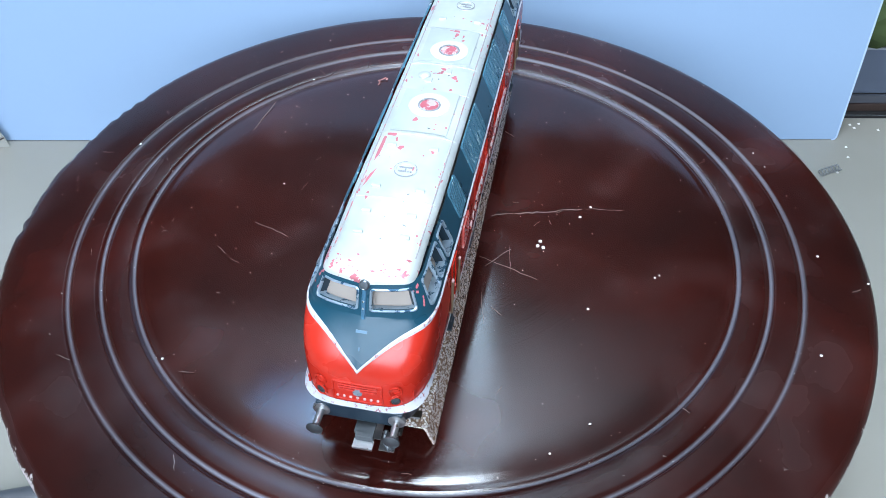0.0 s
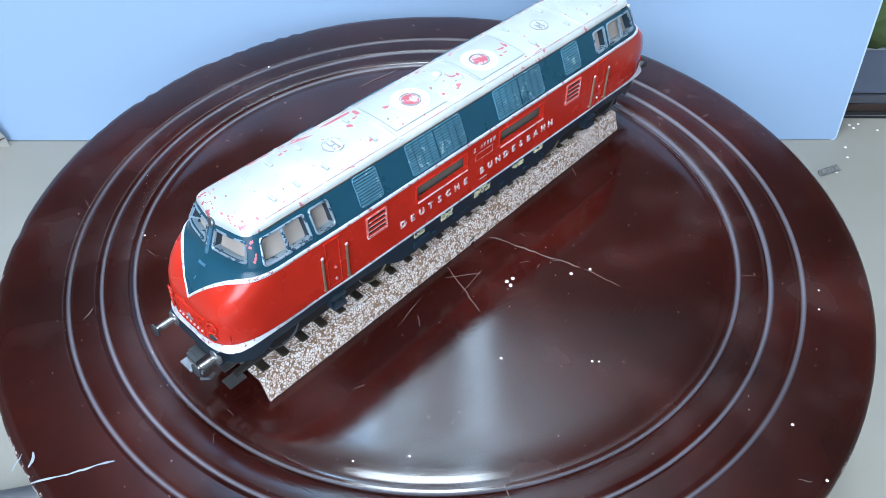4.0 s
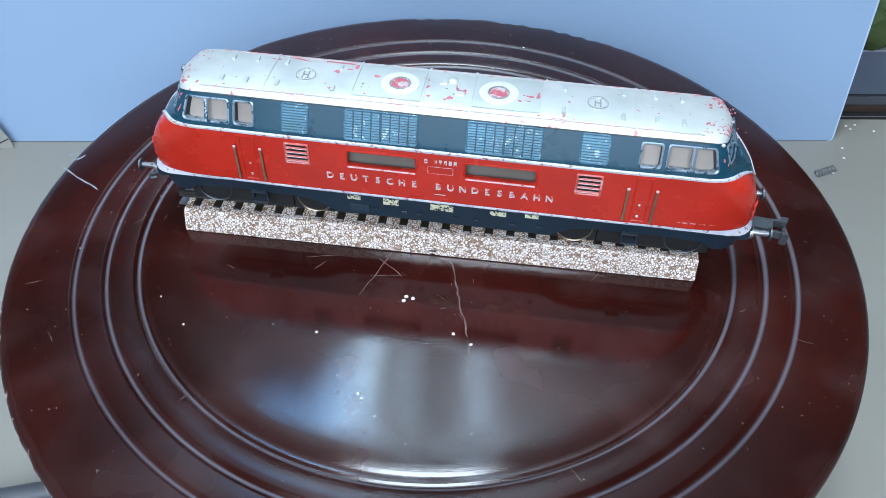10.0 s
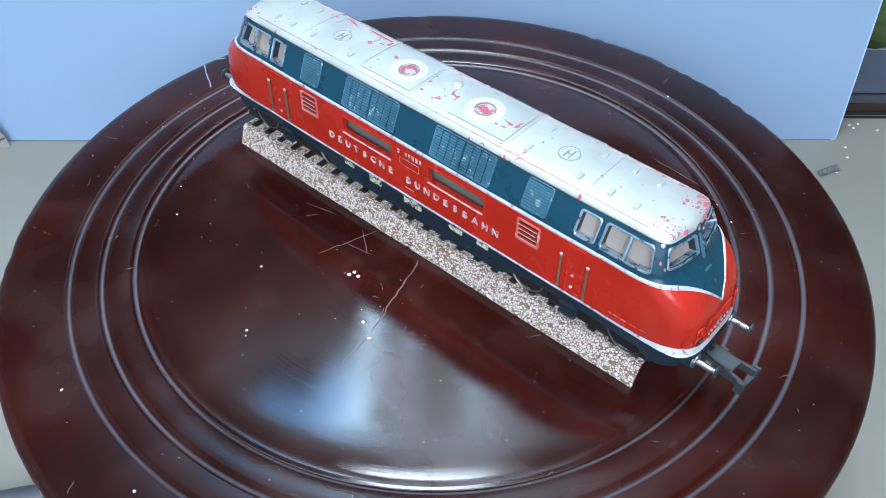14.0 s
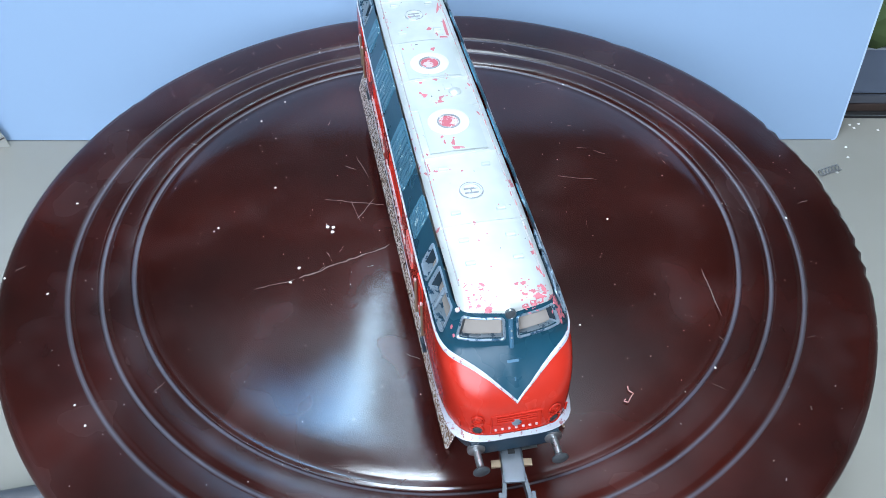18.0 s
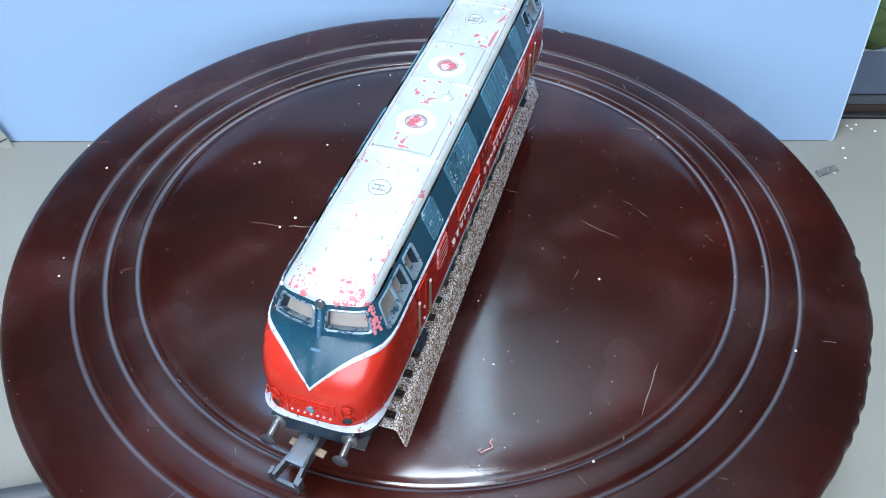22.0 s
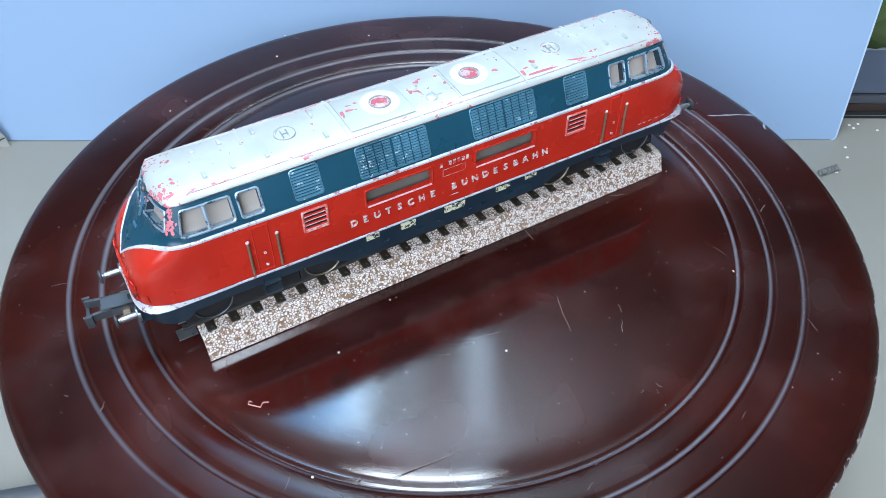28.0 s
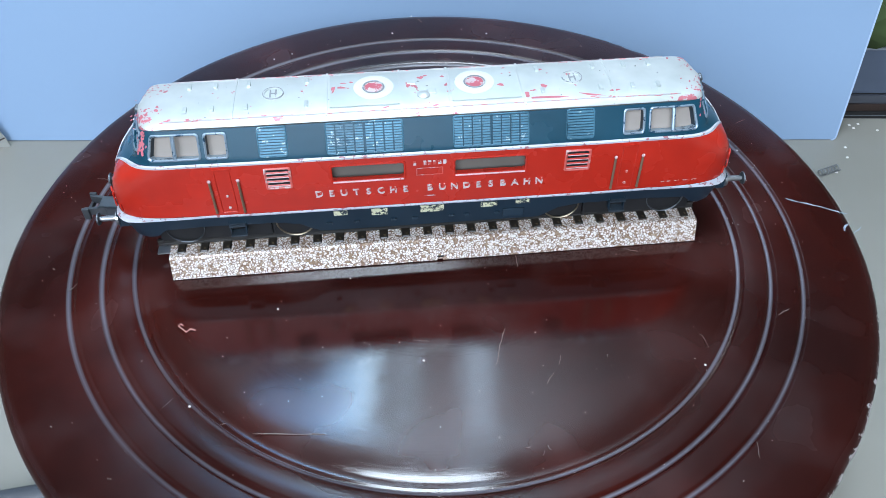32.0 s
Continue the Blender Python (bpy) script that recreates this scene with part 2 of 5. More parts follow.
BALLAST = ballast()
BRASSY = paint("yellowed_wheel_steel", (0.34, 0.28, 0.20), (0.2, 0.16, 0.12), 0.66, 0.3, 0.0, 0.15, 1.0, 0.8)
STEPIRON = paint("dark_grey_step", (0.028, 0.04, 0.052), (0.3, 0.33, 0.36), 0.66, 0.4, 0.1)
WORNLIP = paint("worn_pink_lip", (0.62, 0.40, 0.40), (0.5, 0.04, 0.03), 0.6, 0.45, 0.0)
REVEAL = paint("shaded_blue_edge", (0.012, 0.03, 0.045), (0.2, 0.1, 0.1), 0.7, 0.5, 0.0)
DARKLINING = paint("grey_brown_card", (0.15, 0.13, 0.11), None, 0.7, 0.8, 0.0)


def plain(name, colour, rough=0.6, spread=0.08, scale=40, relief=0.1, emission=0.0):
    m, tree, b = material(name, rough)
    vec = coords(tree)
    wide, fine = noise_tex(tree, vec, scale, 4), noise_tex(tree, vec, scale * 18, 3)
    lo, hi = [tuple(min(1, c * k) for c in colour) for k in (1 - spread, 1 + spread)]
    tree.links.new(ramp(tree, wide, [(0.3, lo), (0.7, hi)]), b.inputs["Base Color"])
    bump(tree, b, fine, relief, 0.0003)
    if emission:
        b.inputs["Emission Color"].default_value = (*colour, 1)
        b.inputs["Emission Strength"].default_value = emission
    return m


CARD = plain("light_blue_card", (0.258, 0.372, 0.53), 0.75, 0.025, 6, 0.05)
CARDEDGE = plain("pale_card_edge", (0.42, 0.54, 0.70), 0.7)
DESK = plain("beige_laminate_desk", (0.25, 0.236, 0.204), 0.4, 0.05, 12, 0.04)
WALL = plain("beige_wall_paint", (0.42, 0.38, 0.33), 0.8, 0.06, 2)
DARKWALL = plain("dark_brown_panelling", (0.15, 0.12, 0.108), 0.7, 0.15, 3)
CEILING = plain("white_ceiling_paint", (0.74, 0.74, 0.74), 0.85, 0.05, 2)
FLOORING = plain("dark_brown_floor", (0.12, 0.08, 0.06), 0.5, 0.15, 5)
FITTING = plain("white_metal_fitting", (0.75, 0.77, 0.78), 0.4)
GREYFITTING = plain("dark_grey_metal", (0.05, 0.045, 0.045), 0.5)
GREYPLASTIC = plain("grey_blue_plastic", (0.075, 0.095, 0.135), 0.5)
GREYBAND = plain("dark_grey_band", (0.06, 0.065, 0.08), 0.4)
LIGHTPLASTIC = plain("light_grey_plastic", (0.22, 0.24, 0.26), 0.5)
BROWNPLASTIC = plain("dark_brown_wood", (0.035, 0.02, 0.016), 0.45, 0.2)
GREENLEAF = plain("green_cloth", (0.04, 0.065, 0.015), 0.8, 0.3)
PAPER = plain("grey_paper", (0.30, 0.30, 0.27), 0.8)
CABLE = plain("dark_grey_cable", (0.06, 0.065, 0.075), 0.45)
TUBE = plain("glowing_tube_glass", (0.9, 0.95, 1.0), 0.3, 0.0, 5, 0.0, 4.0)


# ---- mesh helpers ----
def mesh_of(name, verts, faces, mat, smooth=False):
    me = bpy.data.meshes.new(name)
    me.from_pydata([tuple(v) for v in verts], [], faces)
    me.materials.append(mat)
    if smooth:
        for p in me.polygons:
            p.use_smooth = True
        me.set_sharp_from_angle(angle=radians(38))
    me.update()
    return me


def piece(name, verts, faces, mat, parent=None, label="", smooth=False, clean=False):
    me = mesh_of(name, verts, faces, mat, smooth)
    if clean:
        bm = bmesh.new()
        bm.from_mesh(me)
        bmesh.ops.delete(bm, geom=[v for v in bm.verts if not v.link_faces], context="VERTS")
        bmesh.ops.remove_doubles(bm, verts=bm.verts, dist=2e-6)
        bmesh.ops.recalc_face_normals(bm, faces=bm.faces)
        bm.to_mesh(me)
        bm.free()
        if smooth:
            me.set_sharp_from_angle(angle=radians(38))
    ob = new(name, me)
    ob.parent = parent
    if label:
        tagged(ob, label)
    return ob


def soften(ob, width, segments=2):
    """Rounds the edges of a part's mesh."""
    bm = bmesh.new()
    bm.from_mesh(ob.data)
    bmesh.ops.recalc_face_normals(bm, faces=bm.faces)
    sharp = [e for e in bm.edges if len(e.link_faces) == 2 and e.calc_face_angle(0) > 0.6]
    bmesh.ops.bevel(bm, geom=sharp, offset=width, segments=segments, affect="EDGES", profile=0.6)
    bm.to_mesh(ob.data)
    bm.free()
    return ob


def box_data(x0, x1, y0, y1, z0, z1):
    v = [(x, y, z) for x in (x0, x1) for y in (y0, y1) for z in (z0, z1)]
    return v, [(0, 1, 3, 2), (4, 6, 7, 5), (0, 4, 5, 1), (2, 3, 7, 6), (0, 2, 6, 4), (1, 5, 7, 3)]


def box(name, x0, x1, y0, y1, z0, z1, mat, parent=None, label="", round_by=0.0, unit=MM):
    v, f = box_data(*[c * unit for c in (x0, x1, y0, y1, z0, z1)])
    ob = piece(name, v, f, mat, parent, label)
    return soften(ob, round_by * unit) if round_by else ob


def lathe_data(profile, n, centre=(0, 0, 0), axis=(0, 0, 1), caps=True):
    """Profile rows of (radius, height), turned round an axis through centre."""
    q = Vector((0, 0, 1)).rotation_difference(Vector(axis))
    verts, faces = [], []
    for r, h in profile:
        for k in range(n):
            a = 2 * math.pi * k / n
            verts.append(Vector(centre) + q @ Vector((r * math.cos(a), r * math.sin(a), h)))
    for i in range(len(profile) - 1):
        for k in range(n):
            a, b = i * n + k, i * n + (k + 1) % n
            faces.append((a, b, b + n, a + n))
    if caps:
        faces.append(tuple(range(n))[::-1])
        faces.append(tuple((len(profile) - 1) * n + k for k in range(n)))
    return verts, faces


def tube_data(points, r, n=8):
    points = [Vector(p) for p in points]
    verts, faces = [], []
    for i, p in enumerate(points):
        d = (points[min(i + 1, len(points) - 1)] - points[max(i - 1, 0)]).normalized()
        side = d.cross(Vector((0, 0, 1)) if abs(d.z) < 0.9 else Vector((1, 0, 0))).normalized()
        up = side.cross(d)
        for k in range(n):
            a = 2 * math.pi * k / n
            verts.append(p + r * (math.cos(a) * side + math.sin(a) * up))
    for i in range(len(points) - 1):
        for k in range(n):
            a, b = i * n + k, i * n + (k + 1) % n
            faces.append((a, b, b + n, a + n))
    faces += [tuple(range(n))[::-1], tuple((len(points) - 1) * n + k for k in range(n))]
    return verts, faces


def merged(*datas):
    verts, faces = [], []
    for v, f in datas:
        k = len(verts)
        verts += [tuple(p) for p in v]
        faces += [tuple(i + k for i in q) for q in f]
    return verts, faces


def empty(name, label, category, group=""):
    return tagged(new(name), label, category, group)


# ---- room ----
def room():
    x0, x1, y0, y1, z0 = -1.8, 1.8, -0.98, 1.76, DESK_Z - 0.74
    def slab(name, *b, mat):
        return tagged(box(name, *b, mat, unit=1), kind="structure")
    slab("floor", x0 - 0.1, x1 + 0.1, y0 - 0.1, y1 + 0.1, z0 - 0.1, z0, mat=FLOORING)
    slab("ceiling", x0 - 0.1, x1 + 0.1, y0 - 0.1, y1 + 0.1, CEIL_Z, CEIL_Z + 0.1, mat=CEILING)
    slab("wall_north", x0 - 0.1, x1 + 0.1, y1, y1 + 0.1, z0, CEIL_Z, mat=DARKWALL)
    slab("wall_east", x1, x1 + 0.1, y0, y1, z0, CEIL_Z, mat=WALL)
    # the west opening and its frame are made up round the side fill
    v, f = merged(box_data(x0 - 0.1, x0, y0, -0.7, z0, CEIL_Z), box_data(x0 - 0.1, x0, 0.5, y1, z0, CEIL_Z),
                  box_data(x0 - 0.1, x0, -0.7, 0.5, z0, 0.55), box_data(x0 - 0.1, x0, -0.7, 0.5, 1.55, CEIL_Z))
    tagged(piece("wall_west", v, f, WALL), kind="structure")
    v, f = merged(box_data(x0 - 0.08, x0 - 0.02, -0.7, -0.65, 0.55, 1.55), box_data(x0 - 0.08, x0 - 0.02, 0.45, 0.5, 0.55, 1.55),
                  box_data(x0 - 0.08, x0 - 0.02, -0.65, 0.45, 0.55, 0.6), box_data(x0 - 0.08, x0 - 0.02, -0.65, 0.45, 1.5, 1.55))
    tagged(piece("added_window_2", v, f, FITTING), kind="structure")
    # the unseen south wall stands round a wide window opening added for the front fill
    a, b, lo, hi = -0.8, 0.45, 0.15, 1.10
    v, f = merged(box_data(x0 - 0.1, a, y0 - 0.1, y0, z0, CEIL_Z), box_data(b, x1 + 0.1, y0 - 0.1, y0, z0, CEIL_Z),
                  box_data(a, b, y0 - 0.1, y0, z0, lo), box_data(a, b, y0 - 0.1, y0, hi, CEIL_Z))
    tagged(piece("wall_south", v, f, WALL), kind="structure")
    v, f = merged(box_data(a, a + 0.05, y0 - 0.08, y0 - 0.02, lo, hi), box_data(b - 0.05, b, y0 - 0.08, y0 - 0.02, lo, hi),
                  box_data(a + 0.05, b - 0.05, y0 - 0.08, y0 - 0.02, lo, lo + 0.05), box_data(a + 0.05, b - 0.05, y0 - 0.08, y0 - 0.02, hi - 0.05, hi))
    tagged(piece("added_window_1", v, f, FITTING), kind="structure")

    lamp = empty("ceiling_lamp", "dark grey ceiling fitting with three glowing tubes", "ceiling lamp")
    for x, *_ in TUBES:
        box("housing", x - 0.035, x + 0.035, -0.24, 1.66, LAMP_Z - 0.03, LAMP_Z - 0.004, GREYFITTING, lamp, "dark grey housing", unit=1)
    for x, *_ in TUBES:
        v, f = tube_data([(x, -0.2, LAMP_Z - 0.045), (x, 1.6, LAMP_Z - 0.045)], 0.008, 12)
        piece("tube", v, f, TUBE, lamp, "cool white glowing tube", True)
    v, f = box_data(-0.025, 0.025, -0.32, 0.32, -0.03, -0.004)
    piece("slanted_housing", [SLANT @ Vector(p) for p in v], f, GREYFITTING, lamp, "dark grey slanted housing")
    v, f = tube_data([(0, -0.29, -0.043), (0, 0.29, -0.043)], 0.008, 12)
    piece("tube", [SLANT @ p for p in v], f, TUBE, lamp, "cool white glowing tube", True)
    v, f = box_data(-0.006, 0.006, -0.006, 0.006, -0.004, CEIL_Z - LAMP_Z)
    piece("hanger", [SLANT @ Vector(p) for p in v], f, GREYFITTING, lamp, "thin hanging rod")
    for x in (-0.111, 0.106):
        for y in (-0.1, 1.2):
            box("hanger", x - 0.006, x + 0.006, y - 0.006, y + 0.006, LAMP_Z - 0.004, CEIL_Z, GREYFITTING, lamp, "thin hanging rod", unit=1)
    # unseen shade and cord, made up to house the overhead fill
    work = empty("added_lamp", "unseen dark grey lamp added over the turntable", "lamp")
    box("shade", -0.23, 0.15, -0.21, 0.19, 1.145, 1.18, GREYFITTING, work, "dark grey flat shade", 0.006, 1)
    box("cord", -0.043, -0.037, -0.013, -0.007, 1.18, CEIL_Z, CABLE, work, "thin hanging cord", unit=1)
    box("hanger", -0.446, -0.434, 0.844, 0.856, LAMP_Z - 0.004, CEIL_Z, GREYFITTING, lamp, "thin hanging rod", unit=1)
    box("panel_housing", -0.555, -0.262, 0.84, 1.20, LAMP_Z - 0.03, LAMP_Z - 0.004, GREYFITTING, lamp, "dark grey square fitting", 0, 1)


def desk():
    d = empty("desk", "pale beige laminate desk under the turntable", "desk")
    box("desktop", -0.75, 0.75, -0.42, 0.62, DESK_Z - 0.03, DESK_Z, DESK, d, unit=1)
    for x in (-0.7, 0.66):
        for y in (-0.38, 0.54):
            box("leg", x, x + 0.04, y, y + 0.04, DESK_Z - 0.74, DESK_Z - 0.03, FITTING, d, unit=1)


room()
desk()


# ---- backdrop card, leaning back a little ----
def backdrop_card():
    c = empty("backdrop_card", "light blue card leaning upright behind the turntable", "card")
    lean = 0.2
    w0, w1, w2, h, t = -0.37, 0.2247, 0.2307, 0.187, 0.0012
    r = 0.0022
    rim = [(w0, h), (w0, 0)] + [(w1 - r + r * math.sin(radians(q)), r - r * math.cos(radians(q))) for q in range(0, 91, 15)] + [(w2, h)]
    n = len(rim)
    v = [(x, y, z) for y in (0, t) for x, z in rim]
    f = [tuple(range(n)), tuple(range(2 * n - 1, n - 1, -1))] + [(i, i + n, (i + 1) % n + n, (i + 1) % n) for i in range(n)]
    piece("sheet", v, f, CARD, c)
    side = [(x + 0.0009 * math.sin(radians(q)), z - 0.0009 * math.cos(radians(q))) for (x, z), q in zip(rim[2:-1], range(0, 91, 15))] + [(w2 + 0.0009, h)]
    m = len(side)
    v = [(x, y, z) for y in (-0.0001, t + 0.0001) for pts in (rim[2:], side) for x, z in pts]
    f = [q for i in range(m - 1) for q in ((i, i + 1, i + 1 + m, i + m), (i + 2 * m, i + 3 * m, i + 1 + 3 * m, i + 1 + 2 * m), (i + m, i + 1 + m, i + 1 + 3 * m, i + 3 * m))]
    piece("edge", v, f, CARDEDGE, c, "whitish cut edge")
    c.matrix_world = Matrix.Translation((0, 0.1549, DESK_Z + 0.0005)) @ pose(0, 0, 0, 0, 0, 0.58) @ pose(0, 0, 0, -math.degrees(lean) * 0.98)
    return c


backdrop_card()

# ---- the turntable ----
table = empty("turntable", "round dark red-brown lacquered turntable with turned rings and worn rim", "turntable")


def disc():
    prof = [(0.0005, 0.0)]
    prof += [(r, 0.0) for r in (0.03, 0.06, 0.08, 0.088)]
    prof += [(0.088 + 0.015 * i / 10, -0.0011 * (i / 10) ** 2.8) for i in range(1, 10)]
    for r, half, deep in ((0.1050, 0.0019, 0.00034), (0.1155, 0.0021, 0.00046), (0.1258, 0.0019, 0.00034)):
        prof += [(r + half * (i / 8 - 1), -deep * (1 - math.cos(math.pi * i / 8)) - (0.0011 * (1 - i / 16) if r < 0.11 else 0)) for i in range(17)]
    prof += [(0.135, 0.0), (0.1455, -0.0001), (0.1480, -0.0006), (0.1493, -0.0018), (0.1497, -0.0035), (0.1497, -0.0085), (0.1490, -0.0100), (0.147, -0.011), (0.06, -0.011), (0.0005, -0.011)]
    v, f = lathe_data(prof, 256, (-0.0005, 0.0004, 0))
    rng = random.Random(2)
    for a0, a1 in ((38, 90), (110, 116), (205, 212)):
        for k in range(int(a0 / 360 * 256), int(a1 / 360 * 256)):
            bite = rng.choice((0, 0, 0.0002, 0.0004, 0.0009)) if a0 < 100 else rng.choice((0, 0, 0.0001, 0.0002, 0.0004))
            for row in range(len(prof)):
                p = v[row * 256 + k]
                r = math.hypot(p.x + 0.0005, p.y - 0.0004)
                if r > 0.1462:
                    v[row * 256 + k] = Vector((p.x * (1 - bite / r), p.y * (1 - bite / r), p.z - bite * 0.3))
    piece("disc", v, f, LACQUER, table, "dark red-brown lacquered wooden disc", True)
    v, f = lathe_data([(0.045, -0.011), (0.045, -0.03), (0.05, -0.034), (0.07, -0.036), (0.075, -0.04), (0.075, DESK_Z)], 64)
    piece("pedestal", v, f, BROWNPLASTIC, table, "dark round pedestal", True)


disc()


# ---- the track piece ----
TRACK_LEN, SLEEPERS = 90.0, 24
track = empty("model_track", "tinplate model railway track with printed speckled ballast", "track")


def track_piece():
    prof = [(-17.5, 0.0), (-17.4, 0.5), (-15.2, 7.2), (-14.6, 7.7), (-13.8, 7.8), (13.8, 7.8), (14.6, 7.7), (15.2, 7.2), (17.4, 0.5), (17.5, 0.0)]
    inner = [(y * 0.965, max(z - 0.6, 0.0)) for y, z in prof]
    n = len(prof)
    verts, faces = [], []
    xs = [-TRACK_LEN, -0.9, 0.9, TRACK_LEN]
    for x in xs:
        verts += [(x * MM, y * MM, z * MM) for y, z in prof]
        verts += [(x * MM, y * MM, z * MM) for y, z in inner]
    m = 2 * n
    for i in range(3):
        for k in range(n - 1):
            if i == 1 and k in (0, n - 2):
                continue
            a, b = i * m + k, (i + 1) * m + k
            faces += [(a, b, b + 1, a + 1), (a + n + 1, b + n + 1, b + n, a + n)]
    for i in (0, 3):
        for k in range(n - 1):
            a = i * m + k
            faces.append((a, a + 1, a + n + 1, a + n))
    piece("ballast_bed", verts, faces, BALLAST, track, "beige and white speckled printed ballast")
    for sy in (-1, 1):
        box("notch", -1.2, 1.2, sy * 16.95 - 0.25, sy * 16.95 + 0.25, 0.1, 1.7, BLACK, track, "small dark slot")
    v, f = box_data(-1.45 * MM, 1.45 * MM, -13.1 * MM, 13.1 * MM, 0, 0.75 * MM)
    first = piece("sleeper", v, f, SLEEPER, None)
    soften(first, 0.35 * MM, 1)
    me = first.data
    bpy.data.objects.remove(first)
    pv, pf = lathe_data([(0.55 * MM, 0), (0.45 * MM, 0.5 * MM), (0.15 * MM, 0.75 * MM)], 8)
    stud = mesh_of("contact_stud", pv, pf, STEEL)
    for k in range(SLEEPERS):
        x = (-TRACK_LEN + 3.75 + k * 7.5) * MM
        s = new("sleeper", me)
        s.parent = track
        s.location = (x, 0, 7.55 * MM)
        c = new("contact_stud", stud)
        c.parent = track
        c.location = (x, 0, 8.25 * MM)
    for sy in (-1, 1):
        rail = [(-0.8, 0), (-0.8, 0.3), (-0.35, 0.6), (-0.35, 1.4), (-0.55, 1.7), (-0.45, 2.15), (0.45, 2.15), (0.55, 1.7), (0.35, 1.4), (0.35, 0.6), (0.8, 0.3), (0.8, 0)]
        v = [(x * MM, (sy * 8.25 + y) * MM, (z + 8.2) * MM) for x in (-TRACK_LEN - (4 if sy < 0 else 0.2), TRACK_LEN + (4 if sy > 0 else 0.2)) for y, z in rail]
        k = len(rail)
        f = [(i, (i + 1) % k, (i + 1) % k + k, i + k) for i in range(k)] + [tuple(range(k))[::-1], tuple(range(k, 2 * k))]
        piece("rail", v, f, RAILDARK, track, "blackened steel rail")
    for sx in (-1, 1):
        box("tongue", sx * 92 - 2.5, sx * 92 + 2.5, -3.2, 3.2, 5.4, 5.8, STEEL, track, "bent metal connecting tongue")
        box("tongue", sx * 93 - 3, sx * 93 + 3, sx * 5 - 2.2, sx * 5 + 2.2, 2.4, 2.8, STEEL, track, "bent metal connecting tongue")


track_piece()

# ---- the locomotive ----
loco = empty("model_locomotive", "red and dark blue model diesel locomotive with worn silver roof", "locomotive")
XS = 72.0
L_TAB = [(10, 99.2), (24, 100.4), (28, 100.5), (33, 100.0), (37, 99.2), (41, 96.9), (44.8, 93.3), (47, 91.2), (56.5, 87.2), (60, 86.0)]
W_TAB = [(10, 16.6), (24, 17.2), (35, 17.4), (45.4, 17.3), (47.5, 16.7), (57.0, 12.6), (58, 11.5), (60, 11.45)]
N_TAB = [(24, 3.7), (36, 4.3), (44, 5.0), (47.5, 5.2), (49, 6.0), (57.2, 6.5), (58, 12.0)]
SWEEP_TAB = [(43, 0.0), (47.5, 0.15), (56, 0.17), (58, 0.2)]


def table_at(rows, z):
    return float(np.interp(z, [r[0] for r in rows], [r[1] for r in rows]))


def outline(k, z):
    """A point of the shell in plan, in one quarter: k 0..1 along the side, 1..2 round the nose to its middle."""
    w, lng, n = table_at(W_TAB, z), table_at(L_TAB, z), table_at(N_TAB, z)
    if k <= 1:
        x = k * XS
        return x, w - 0.3 * max(0.0, (x - 55) / 17)
    a = (k - 1) * math.pi / 2
    x, y = XS + (lng - XS) * math.sin(a) ** (2 / n), (w - 0.3) * max(0.0, math.cos(a)) ** (2 / n)
    return x - table_at(SWEEP_TAB, z) * y * min(1.0, (x - XS) / 12), y


def shell(sx, sy, k, z, off=0.0):
    """A point of the shell in metres, off mm proud of it."""
    x, y = outline(k, z)
    if off:
        k0, k1 = max(0, k - 0.004), min(2, k + 0.004)
        (xa, ya), (xb, yb) = outline(k0, z), outline(k1, z)
        tu = Vector((xb - xa, yb - ya, 0))
        (xc, yc), (xd, yd) = outline(k, z - 0.2), outline(k, z + 0.2)
        tv = Vector((xd - xc, yd - yc, 0.4))
        n = tv.cross(tu).normalized()
        if n.x * x + n.y * y < 0:
            n = -n
        if k >= 1.999:
            n = Vector((n.x, 0, n.z)).normalized()
        return Vector((sx * (x + off * n.x), sy * (y + off * n.y), z + off * n.z)) * MM
    return Vector((sx * x, sy * y, z)) * MM


# running length along the shell at window height, to lay windows round the corner
_ks = np.linspace(0, 2, 401)
_pts = np.array([outline(k, 51.5) for k in _ks])
_run = np.concatenate([[0], np.cumsum(np.hypot(*np.diff(_pts, axis=0).T))])


def k_at(c):
    return float(np.interp(c, _run, _ks))




def k_front(y):
    """k for a place on the nose, y mm from its middle at window height."""
    order = np.argsort(_pts[200:, 1])
    return float(np.interp(y, _pts[200:, 1][order], _ks[200:][order]))


def belt_z(k):
    if k <= 1.0:
        return 45.6
    z = 45.6
    for _ in range(4):
        y = outline(k, z)[1]
        z = 45.6 - 8.9 * max(0.0, 1 - y / 16.6) ** 2.15
    return z


SIDE_X = [0, 7.7, 13, 19, 25, 30.3, 36, 42.6, 46.5, 50.3, 55, 60.3, 62, 66.4, 68.4, 72]
GRID = [x / XS for x in SIDE_X] + [k_at(c) for c in (75.5, 79, 82.6)]
GRID += [k_front(y) for y in (13.2, 11.9, 10, 7.5, 5, 3, 1.3, 0.6)] + [2.0]
GRID = sorted(set(GRID))


